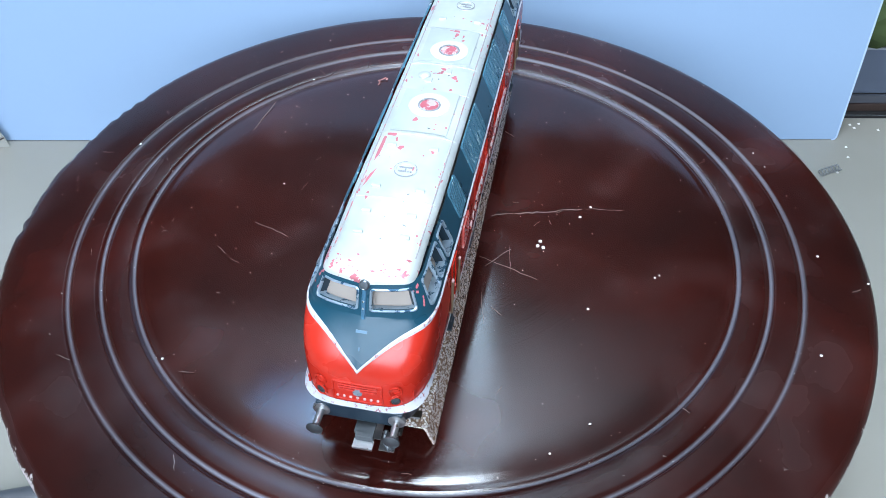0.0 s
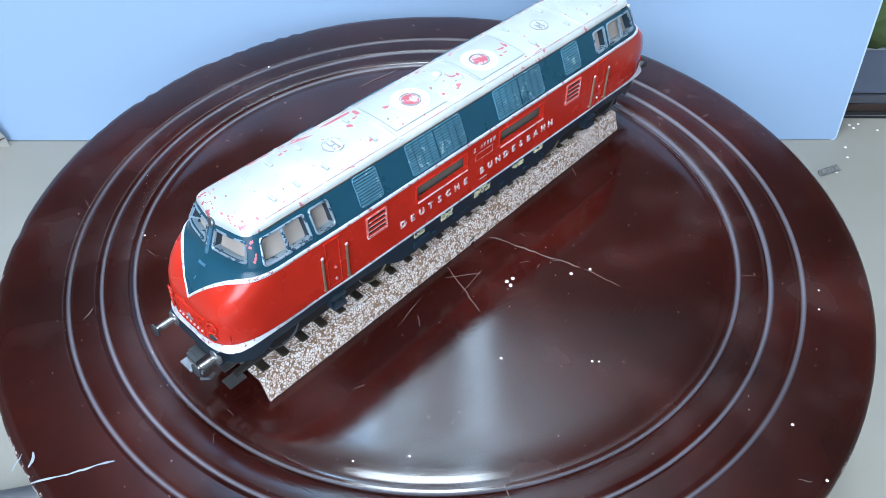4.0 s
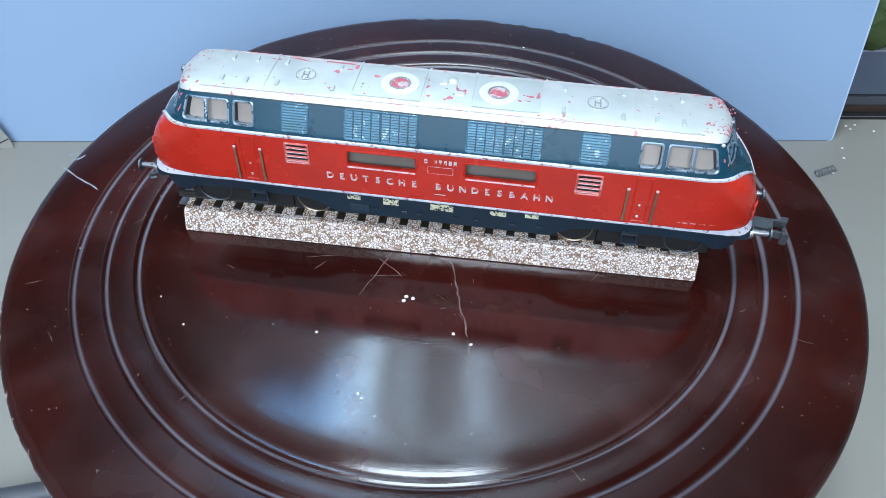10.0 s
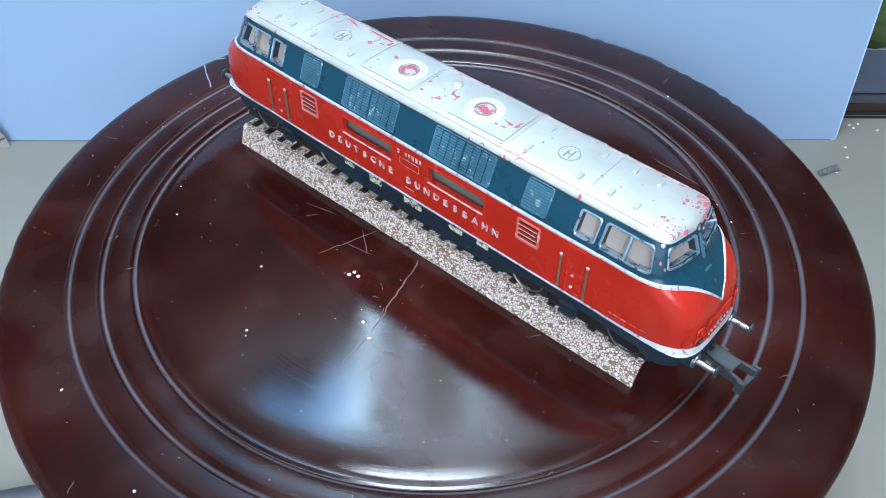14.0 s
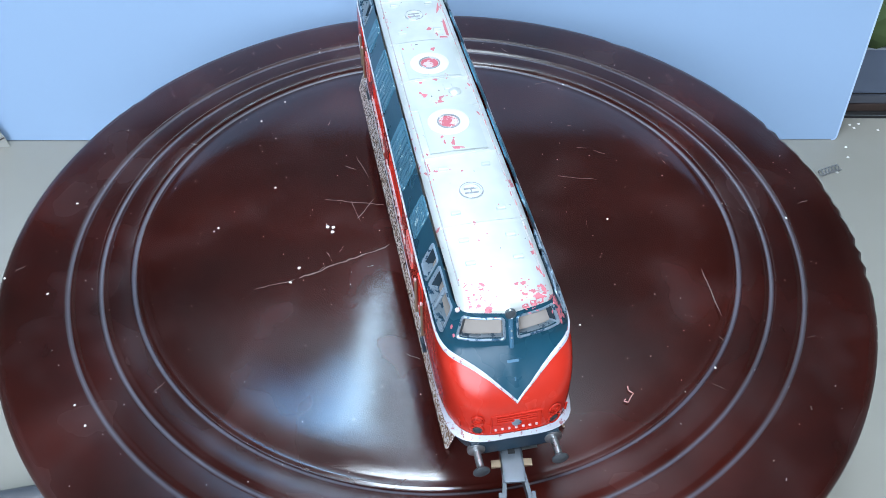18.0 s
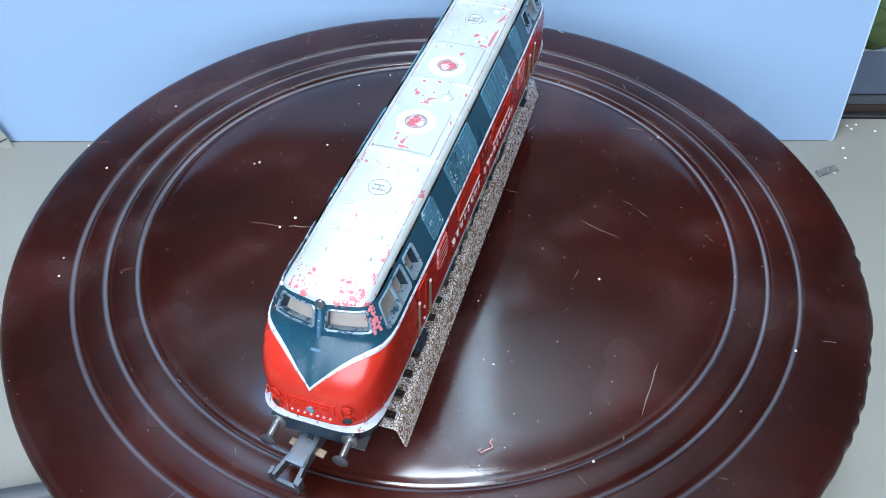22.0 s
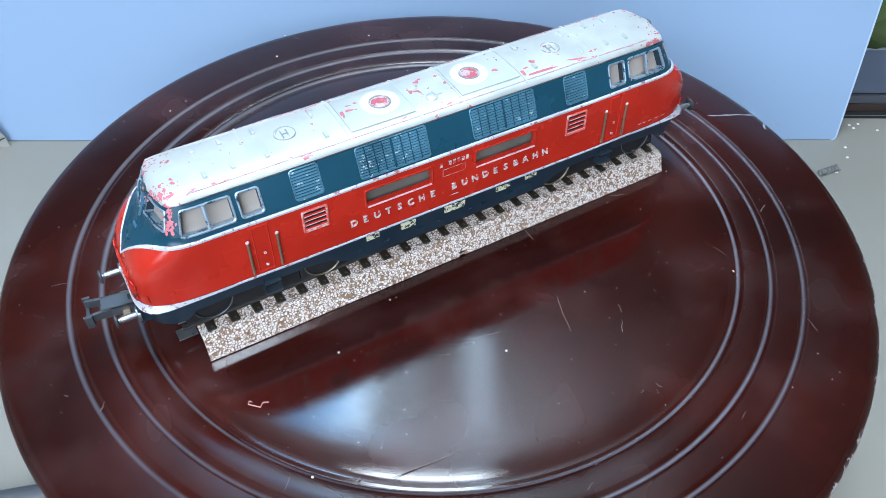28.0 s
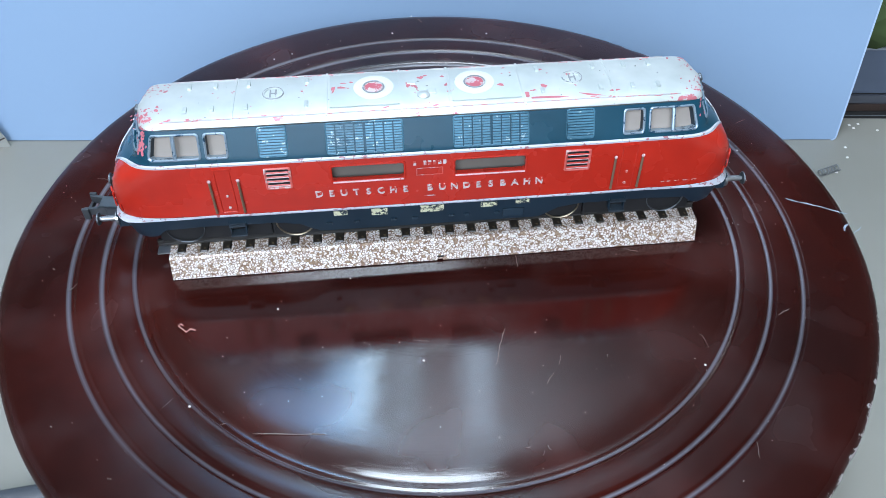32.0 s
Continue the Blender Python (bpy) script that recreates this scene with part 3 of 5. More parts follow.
def shell_part(name, mat, rows, low, high, off=0.0, hole=None, label="", split=1):
    """A band of the shell all round, between two heights that may change along it; rows are 0..1 or heights on the side."""
    verts, faces = [], []
    grid = []
    for a, b in zip(GRID, GRID[1:]):
        grid += [a + (b - a) * i / split for i in range(split)]
    grid.append(GRID[-1])
    for sx in (-1, 1):
        for sy in (-1, 1):
            base = len(verts)
            for r in rows:
                for k in grid:
                    lo, hi = low(k), high(k)
                    o = off(k, r) if callable(off) else off
                    verts.append(shell(sx, sy, k, lo + (hi - lo) * r, o))
            m = len(grid)
            for i in range(len(rows) - 1):
                for j in range(m - 1):
                    if hole and hole((grid[j] + grid[j + 1]) / 2, (rows[i] + rows[i + 1]) / 2):
                        continue
                    a = base + i * m + j
                    q = (a, a + 1, a + m + 1, a + m)
                    faces.append(q if sx * sy < 0 else q[::-1])
    return piece(name, verts, faces, mat, loco, label, True, True)


RED_LO, RED_HI = 26.2, 45.4
OPEN_Z = (37.4, 43.4)


def red_hole(k, r):
    z = RED_LO + (RED_HI - RED_LO) * r
    return 7.7 < k * XS < 30.3 and OPEN_Z[0] < z < OPEN_Z[1]


red_rows = [0, 0.12, 0.25, 0.4, 0.5, (OPEN_Z[0] - RED_LO) / (RED_HI - RED_LO), 0.75, (OPEN_Z[1] - RED_LO) / (RED_HI - RED_LO), 1]
shell_part("lower_body", RED, red_rows, lambda k: RED_LO, belt_z, 0.0, red_hole, "glossy red enamelled lower body", 2)
shell_part("belt_stripe", STRIPE, [0, 0.5, 1], belt_z, lambda k: belt_z(k) + (1.2 if k <= 1 else 1.2 - 0.25 * min(1, (k - 1) * 2)), lambda k, r: 0.10 + 0.26 * (r == 0.5), None, "chipped silver-white belt stripe", 2)

WIN_LO, WIN_HI = 48.6, 55.0
BAND_HI = 56.5
SIDE_WINDOWS = [(60.3, 66.4), (68.4, 82.6)]
K_BIG = k_at(82.6)
K_WS0, K_WS1 = k_front(11.9), k_front(0.6)


def blue_low(k):
    return belt_z(k) + (1.0 if k <= 1 else 1.0 - 0.25 * min(1, (k - 1) * 2))


def blue_part():
    # below the sills the band follows the belt, above them it runs level
    sill = lambda k: max(WIN_LO, blue_low(k) + 0.2)
    v = shell_part("window_band", BLUE, [0, 0.35, 0.7, 1], blue_low, sill, 0.0, None, "dark blue band and nose with a pointed lower edge", 2)
    def hole(k, r):
        z = WIN_LO + (BAND_HI - WIN_LO) * r
        if z > WIN_HI:
            return False
        if k < K_BIG:
            c = np.interp(k, _ks, _run)
            return any(a < c < b for a, b in SIDE_WINDOWS)
        return K_WS0 < k < K_WS1
    w = (WIN_HI - WIN_LO) / (BAND_HI - WIN_LO)
    shell_part("window_band", BLUE, [0, w * 0.5, w, 1], sill, lambda k: BAND_HI, 0.0, hole, "dark blue enamelled window band", 2)


blue_part()
shell_part("lining", LINING, [0, 0.5, 1], lambda k: 46.5, lambda k: 56.4, -2.7, None, "beige card lining behind the windows")
shell_part("lining", DARKLINING, [0, 0.5, 1], lambda k: 34.0, lambda k: 45.8, -3.2, None, "grey-brown card inside the side openings")


# window frames: rounded rings that follow the shell
def round_rect(u0, u1, v0, v1, r, n=4):
    out = []
    for cu, cv, a0 in ((u1 - r, v1 - r, 0), (u0 + r, v1 - r, 90), (u0 + r, v0 + r, 180), (u1 - r, v0 + r, 270)):
        for i in range(n + 1):
            a = radians(a0 + 90 * i / n)
            out.append((cu + r * math.cos(a), cv + r * math.sin(a)))
    dense = []
    for (a, b), (c, d) in zip(out, out[1:] + out[:1]):
        steps = max(1, int(math.hypot(c - a, d - b) / 2.2))
        dense += [(a + (c - a) * i / steps, b + (d - b) * i / steps) for i in range(steps)]
    return dense


def on_shell(sx, sy, c, z, off):
    return shell(sx, sy, k_at(c), z, off)


def window_frame(sx, sy, c0, c1, z0, z1, mat, width=0.62, proud=0.3, deep=1.5, r=1.0, name="window_frame", label="worn silver window frame", bars=(), parent=None):
    mid_u, mid_v = (c0 + c1) / 2, (z0 + z1) / 2
    path = round_rect(c0, c1, z0, z1, r)
    fu, fv = 1 - 2 * width / (c1 - c0), 1 - 2 * width / (z1 - z0)
    inner = [(mid_u + (u - mid_u) * fu, mid_v + (v - mid_v) * fv) for u, v in path]
    rings = [(path, -0.25), (path, proud * 0.6), ([((a + c) / 2, (b + d) / 2) for (a, b), (c, d) in zip(path, inner)], proud), (inner, proud * 0.5), (inner, -0.45 if mat is SILVER else -deep)]
    verts, faces, n = [], [], len(path)
    for pts, off in rings:
        verts += [on_shell(sx, sy, u, v, off) for u, v in pts]
    for i in range(len(rings) - 1):
        for j in range(n):
            a, b = i * n + j, i * n + (j + 1) % n
            q = (a, b, b + n, a + n)
            faces.append(q)
    fr = piece(name, verts, faces, mat, parent or loco, label, False, True)
    if mat is SILVER:
        verts = [on_shell(sx, sy, u, v, off) for off in (-0.45, -2.75) for u, v in inner]
        around = [(j, (j + 1) % n, (j + 1) % n + n, j + n) for j in range(n)]
        low = [q for q in around if (inner[q[0]][1] + inner[q[1]][1]) / 2 < mid_v - 0.33 * (z1 - z0)]
        # the recess's inner shadow is put into the dark colour of its walls
        piece("window_reveal", verts, [q for q in around if q not in low], REVEAL, fr, "edge inside the frame, coloured dark blue for its shade", False, True)
        piece("window_sill", verts, low, SILVER, fr, "rubbed silver sill inside the frame", False, True)
    for u in bars:
        top, bot = on_shell(sx, sy, u, z1 - width, 0.0), on_shell(sx, sy, u, z0 + width, 0.0)
        v, f = tube_data([bot, (top + bot) / 2, top], 0.62 * MM, 8)
        piece("glazing_bar", v, f, SILVER, fr)
    return fr


for sx in (-1, 1):
    for sy in (-1, 1):
        window_frame(sx, sy, 59.9, 66.8, 48.0, 55.5, SILVER, 0.6, proud=0.4, r=1.0)
        window_frame(sx, sy, 68.0, 83.2, 48.0, 55.5, SILVER, 0.6, proud=0.4, r=1.0, bars=(75.8,))
        lo, hi = float(np.interp(K_WS0, _ks, _run)), float(np.interp(K_WS1, _ks, _run))
        sill = [on_shell(sx, sy, lo - 0.6 + (hi - lo + 1.2) * i / 8, z, o) for o in (0.04, -0.5) for z in (48.2, 50.3) for i in range(9)]
        f = [(i, i + 1, i + 10, i + 9) for i in range(8)] + [(9 + i, 10 + i, 28 + i, 27 + i) for i in range(8)]
        piece("windscreen_sill", sill, f, BLUE, loco, "dark blue panel under a windscreen")
        window_frame(sx, sy, lo - 0.5, hi + 0.35, 49.7, 55.4, SILVER, 0.55, proud=0.4, r=0.8, label="worn silver windscreen frame")
        window_frame(sx, sy, 7.3, 30.7, OPEN_Z[0] - 0.5, OPEN_Z[1] + 0.4, RED, 0.7, 0.3, 1.6, 0.9, "opening_frame", "red rounded rim of a side opening")
        lip = [shell(sx, sy, x / XS, OPEN_Z[0] - 0.25, 0.3) for x in (8.0, 15, 23, 30.0)]
        piece("opening_sill", *tube_data(lip, 0.3 * MM, 6), WORNLIP, loco, "worn pale sill")


# roof
ROOF_S = [1.0, 0.975, 0.94, 0.90, 0.84, 0.78, 0.6, 0.4, 0.2, 0.0]
ROOF_Z = [56.7, 57.2, 57.55, 57.8, 58.0, 58.15, 58.4, 58.52, 58.6, 58.6]
RT = 58.6
ROOF_IN = [0.0, 0.15, 0.35, 0.6, 0.9, 1.2, 1.9, 2.5, 2.9, 3.1]


def roof_height(y):
    return float(np.interp(min(1.0, abs(y) / 12.1), ROOF_S[::-1], ROOF_Z[::-1]))


def roof():
    levels = [(56.25, 0.3), (56.4, 0.75), (56.75, 0.6)]
    verts, faces = [], []
    grid = []
    for a, b in zip(GRID, GRID[1:]):
        grid += [a, (a + b) / 2]
    grid.append(GRID[-1])
    m = len(grid)
    for sx in (-1, 1):
        for sy in (-1, 1):
            base = len(verts)
            for z, off in levels:
                for k in grid:
                    p = shell(sx, sy, k, 58.0, off)
                    verts.append(Vector((p.x, p.y, z * MM)))
            for s, z, inset in zip(ROOF_S[1:], ROOF_Z[1:], ROOF_IN[1:]):
                for k in grid:
                    p = shell(1, 1, k, 58.0, 0.6) / MM
                    x = p.x if k <= 1 else XS + (p.x - XS) * (1 - inset / 15.5)
                    verts.append(Vector((sx * x, sy * p.y * s, z)) * MM)
            for i in range(len(levels) + len(ROOF_S) - 2):
                for j in range(m - 1):
                    a = base + i * m + j
                    q = (a, a + 1, a + m + 1, a + m)
                    faces.append(q if sx * sy < 0 else q[::-1])
    piece("roof", verts, faces, ROOF, loco, "worn silver roof with red paint showing through", True, True)
    return BVHTree.FromPolygons(verts, faces)


ROOF_SKIN = roof()


def on_roof(x, y):
    """Height of the roof's skin over a point, in millimetres; beyond its edge the height of the rim."""
    hit = ROOF_SKIN.ray_cast(Vector((x * MM, y * MM, 0.1)), Vector((0, 0, -1)))[0]
    return hit.z / MM if hit else 56.7


def roof_grid(name, x0, x1, y0, y1, lift, mat, label="", thick=0.3):
    """A thin raised panel that follows the roof."""
    nx, ny = 2, 8
    verts, faces = [], []
    for h in (lift, lift - thick):
        for i in range(nx + 1):
            for j in range(ny + 1):
                x, y = x0 + (x1 - x0) * i / nx, y0 + (y1 - y0) * j / ny
                verts.append((x * MM, y * MM, (roof_height(y) + h) * MM))
    m, n = ny + 1, (nx + 1) * (ny + 1)
    for i in range(nx):
        for j in range(ny):
            a = i * m + j
            faces += [(a, a + m, a + m + 1, a + 1), (a + n, a + n + 1, a + n + m + 1, a + n + m)]
    for j in range(ny):
        a, b = j, nx * m + j
        faces += [(a, a + 1, a + n + 1, a + n), (b, b + n, b + n + 1, b + 1)]
    for i in range(nx):
        a, b = i * m, i * m + ny
        faces += [(a, a + n, a + n + m, a + m), (b, b + m, b + m + n, b + n)]
    return piece(name, verts, faces, mat, loco, label)


def roof_details():
    # seams
    for x in (-58, -30, -7.5, 7.5, 30, 58):
        roof_grid("seam", x - 0.35, x + 0.35, -11.2, 11.2, 0.3, ROOF)
    for sx in (-1, 1):
        roof_grid("fan_panel", sx * 18.5 - 10.5, sx * 18.5 + 10.5, -8.3, 8.3, 0.45, PANELSILVER, "bright raised fan panel")
        c = (sx * 15.6 * MM, -0.5 * MM, (RT + 0.15) * MM)
        fan = piece("fan_dish", *lathe_data([(6.3 * MM, 0), (6.1 * MM, 0.4 * MM), (4.6 * MM, 0.6 * MM), (3.6 * MM, 0.5 * MM), (3.4 * MM, 0.3 * MM), (0.3 * MM, 0.3 * MM)], 40, c), DISHSILVER, loco, "round fan dish", True)
        piece("fan_ring", *lathe_data([(3.4 * MM, 0.35 * MM), (3.35 * MM, 0.60 * MM), (2.95 * MM, 0.60 * MM), (2.9 * MM, 0.35 * MM)], 32, c, caps=False), DARKRING, fan, "darkened ring")
        piece("fan_hub", *lathe_data([(2.9 * MM, 0.2 * MM), (2.6 * MM, 0.45 * MM), (0.2 * MM, 0.55 * MM)], 24, c), HUB, fan, "hub worn to red")
        c = (sx * 46.2 * MM, -0.4 * MM, (RT - 0.1) * MM)
        pipe = piece("exhaust_ring", *lathe_data([(3.3 * MM, 0), (3.2 * MM, 0.5 * MM), (2.6 * MM, 0.55 * MM), (2.5 * MM, 0.22 * MM), (0.2 * MM, 0.22 * MM)], 32, c), ROOF, loco, "round exhaust rim", True)
        piece("exhaust_line", *lathe_data([(3.25 * MM, 0.35 * MM), (3.2 * MM, 0.58 * MM), (3.0 * MM, 0.58 * MM), (2.95 * MM, 0.3 * MM)], 32, c, caps=False), DARKRING, pipe, "grimy rim line")
        for dx in (-0.85, 0.85):
            box("exhaust_bar", sx * 46.2 + dx - 0.2, sx * 46.2 + dx + 0.2, -2.3, 1.5, RT - 0.1, RT + 0.36, DARKRING, pipe)
        box("exhaust_bar", sx * 46.2 - 0.7, sx * 46.2 + 0.7, -0.6, -0.25, RT - 0.1, RT + 0.33, DARKRING, pipe)
        for x in (36, 54, 64, 72):
            for y in (-6.2, 5.8):
                z = roof_height(y)
                box("roof_lug", sx * x - 0.6, sx * x + 0.6, y - 1.3, y + 1.3, z - 0.4, z + 0.7, PANELSILVER, loco, "small raised silver lug", 0.25)
    dome = lathe_data([(2.0 * MM, 0), (1.9 * MM, 0.5 * MM), (1.2 * MM, 0.9 * MM), (0.2 * MM, 1.0 * MM)], 24, (0.5 * MM, 4.4 * MM, (RT - 0.2) * MM))
    piece("roof_cap", *dome, ROOF, loco, "small round cap", True)
    box("roof_cap", -3.4, -0.8, 1.5, 4.2, RT - 0.3, RT + 0.4, ROOF, loco, "", 0.3)
    box("roof_cap", 2.4, 5.2, -3.6, -1.6, RT - 0.3, RT + 0.35, ROOF, loco, "", 0.3)
    # long thin edge beads
    for sy in (-1, 1):
        y = sy * 10.35
        v, f = tube_data([(x * MM, y * MM, (roof_height(y) + 0.02) * MM) for x in (-78, -40, 0, 40, 78)], 0.2 * MM, 6)
        piece("edge_bead", v, f, HOOK, loco)


roof_details()


def roof_chips():
    """Bare patches where the roof paint has flaked off to red."""
    rng = random.Random(11)
    def patch(x, y, lx, ly, mat=CHIP, turn=0.0, ends=9):
        pts, y = [], y * 0.92
        for i in range(ends):
            a = 2 * math.pi * i / ends
            k = rng.uniform(0.45, 1.1)
            u, w = lx / 2 * k * math.cos(a), ly / 2 * k * math.sin(a)
            c, d = math.cos(turn), math.sin(turn)
            px, py = x + u * c - w * d, y + u * d + w * c
            pts.append((px * MM, py * MM, (on_roof(px, py) + 0.07 + (0.42 if 8 < abs(px) < 29 and abs(py) < 8.3 else 0)) * MM))
        c0 = (x * MM, y * MM, (on_roof(x, y) + 0.09 + (0.42 if 8 < abs(x) < 29 and abs(y) < 8.3 else 0)) * MM)
        piece("paint_chip", pts + [c0], [(i, (i + 1) % ends, ends) for i in range(ends)], mat, loco)
    for x, y, lx, ly in ((-38, 9.6, 15, 1.3), (-50, 9.3, 10, 0.9), (-31, 8.0, 2.5, 4.5), (-58, 8.0, 4, 1.0), (-36.7, 3.6, 2.6, 2.2), (-23.5, 2.1, 3.2, 1.6), (-7.0, -0.4, 2.2, 1.8), (4.8, -2.5, 3, 1.6),
                         (0.8, -5.5, 2.4, 2.2), (28.0, 0.0, 2, 5.5), (25.3, -1.2, 3.5, 1.3), (25, -3.8, 2.4, 0.8), (22.4, -4.1, 1.4, 1.4), (-0.6, -6.7, 1.6, 1.2), (-7.7, 3.8, 3.4, 1.2), (-33, 5.7, 2.4, 1.2),
                         (-37, -6.5, 1.8, 1.2), (-5.9, -5.5, 1.4, 1.2), (5, -0.9, 1.6, 2.6), (-25.6, -8.2, 1.6, 0.8), (12, 9.9, 3, 0.7), (-3, 10.3, 2.6, 0.7)):
        patch(x, y, lx, ly, CHIP, rng.uniform(-0.3, 0.3))
    for sx in (-1, 1):
        for _ in range(34):
            y = rng.choice((-1, 1)) * min(9.8, abs(rng.gauss(8.5, 4)))
            x = 86.6 - 0.16 * abs(y) - abs(rng.gauss(0, 2.8))
            patch(sx * x, y, rng.uniform(0.4, 1.7), rng.uniform(0.3, 1.2), CHIP, rng.uniform(0, 3), 7)
        for _ in range(14):
            patch(sx * rng.uniform(30, 80), rng.choice((-1, 1)) * rng.uniform(10.2, 11.6), rng.uniform(0.6, 3.2), rng.uniform(0.2, 0.6), CHIP, 0.0, 7)
    # one end's corner is rubbed through to pink
    for x, y, lx, ly in ((85.0, 8.3, 2.2, 3.0), (86.0, 6.4, 1.6, 2.8), (82.8, 10.0, 4.0, 1.5), (86.5, 4.2, 1.2, 2.2), (83.4, 7.0, 1.8, 1.2), (77.2, 10.9, 4.0, 0.9), (80.4, 5.2, 1.4, 1.6),
                         (70.5, 10.9, 3.0, 0.7), (86.0, -5.4, 1.2, 2.2), (85.0, -7.6, 1.2, 1.4), (80.6, -6.3, 1.2, 0.8)):
        patch(x, y, lx, ly, CHIP, rng.uniform(-0.4, 0.4), 13)
        for _ in range(4):
            patch(x + rng.gauss(0, 1.6), y + rng.gauss(0, 0.9), rng.uniform(0.4, 1.1), rng.uniform(0.3, 0.8), CHIP, rng.uniform(0, 3), 7)
    for _ in range(26):
        patch(rng.uniform(-74, 74), rng.uniform(-10.5, 10.5), rng.uniform(0.4, 1.4), rng.uniform(0.3, 0.8), rng.choice((CHIP, DARKSTEEL)), rng.uniform(0, 3), 7)


roof_chips()


def corner_wear():
    """Red primer showing on one worn corner pillar and along stripe edges."""
    rng = random.Random(21)
    for sx, sy, n in ((1, 1, 44), (1, -1, 4), (-1, 1, 7), (-1, -1, 7)):
        for _ in range(n):
            z = rng.uniform(49.5, 56.2)
            c = rng.uniform(84.2, 87.2) if n < 20 else rng.gauss(85.7, 0.7)
            m = 7
            a = [(rng.uniform(0.3, 0.95) * math.cos(2 * math.pi * i / m), rng.uniform(0.3, 0.9) * math.sin(2 * math.pi * i / m)) for i in range(m)]
            pts = [on_shell(sx, sy, c + u * 0.55, z + w * 0.7, 0.1) for u, w in a] + [on_shell(sx, sy, c, z, 0.13)]
            piece("paint_chip", pts, [(i, (i + 1) % m, m) for i in range(m)], CHIP, loco)
    p = on_shell(1, -1, 85.2, 55.9, 0.2)
    piece("roof_peg", *lathe_data([(0.55 * MM, -0.3 * MM), (0.6 * MM, 0.2 * MM), (0.2 * MM, 0.6 * MM)], 10, p, (0.5, -0.5, 0.6)), CREAM, loco, "tiny pale peg")


corner_wear()


# grilles on the blue band
def slat_panel(sx, sy, c0, c1, z0, z1, parent, pitch=0.72):
    verts, faces = [], []
    n = int((z1 - z0) / pitch)
    for i in range(n):
        a = z0 + (z1 - z0) * i / n
        b = a + (z1 - z0) / n * 0.66
        q = [on_shell(sx, sy, c, z, o) for o in (0.0, 0.38) for c, z in ((c0, a), (c1, a), (c1, b), (c0, b))]
        k = len(verts)
        verts += q
        faces += [tuple(k + t for t in fc) for fc in ((4, 5, 6, 7), (0, 1, 5, 4), (1, 2, 6, 5), (2, 3, 7, 6), (3, 0, 4, 7))]
    return piece("slat_panel", verts, faces, GRILLE, parent)


def grilles():
    for sx in (-1, 1):
        for sy in (-1, 1):
            g = window_frame(sx, sy, 42.2, 51.0, 47.7, 56.4, GRILLE, 0.35, 0.3, 0.1, 1.0, "grille", "worn dark blue slatted grille")
            slat_panel(sx, sy, 42.6, 50.6, 48.1, 56.0, g)
            g = window_frame(sx, sy, 7.5, 30.8, 47.3, 56.4, GRILLE, 0.35, 0.3, 0.1, 0.8, "grille", "worn dark blue double grille of narrow panels")
            for i in range(8):
                a = 7.95 + i * 2.83 + (0.35 if i > 3 else 0)
                slat_panel(sx, sy, a, a + 2.35, 47.7, 56.0, g)


grilles()


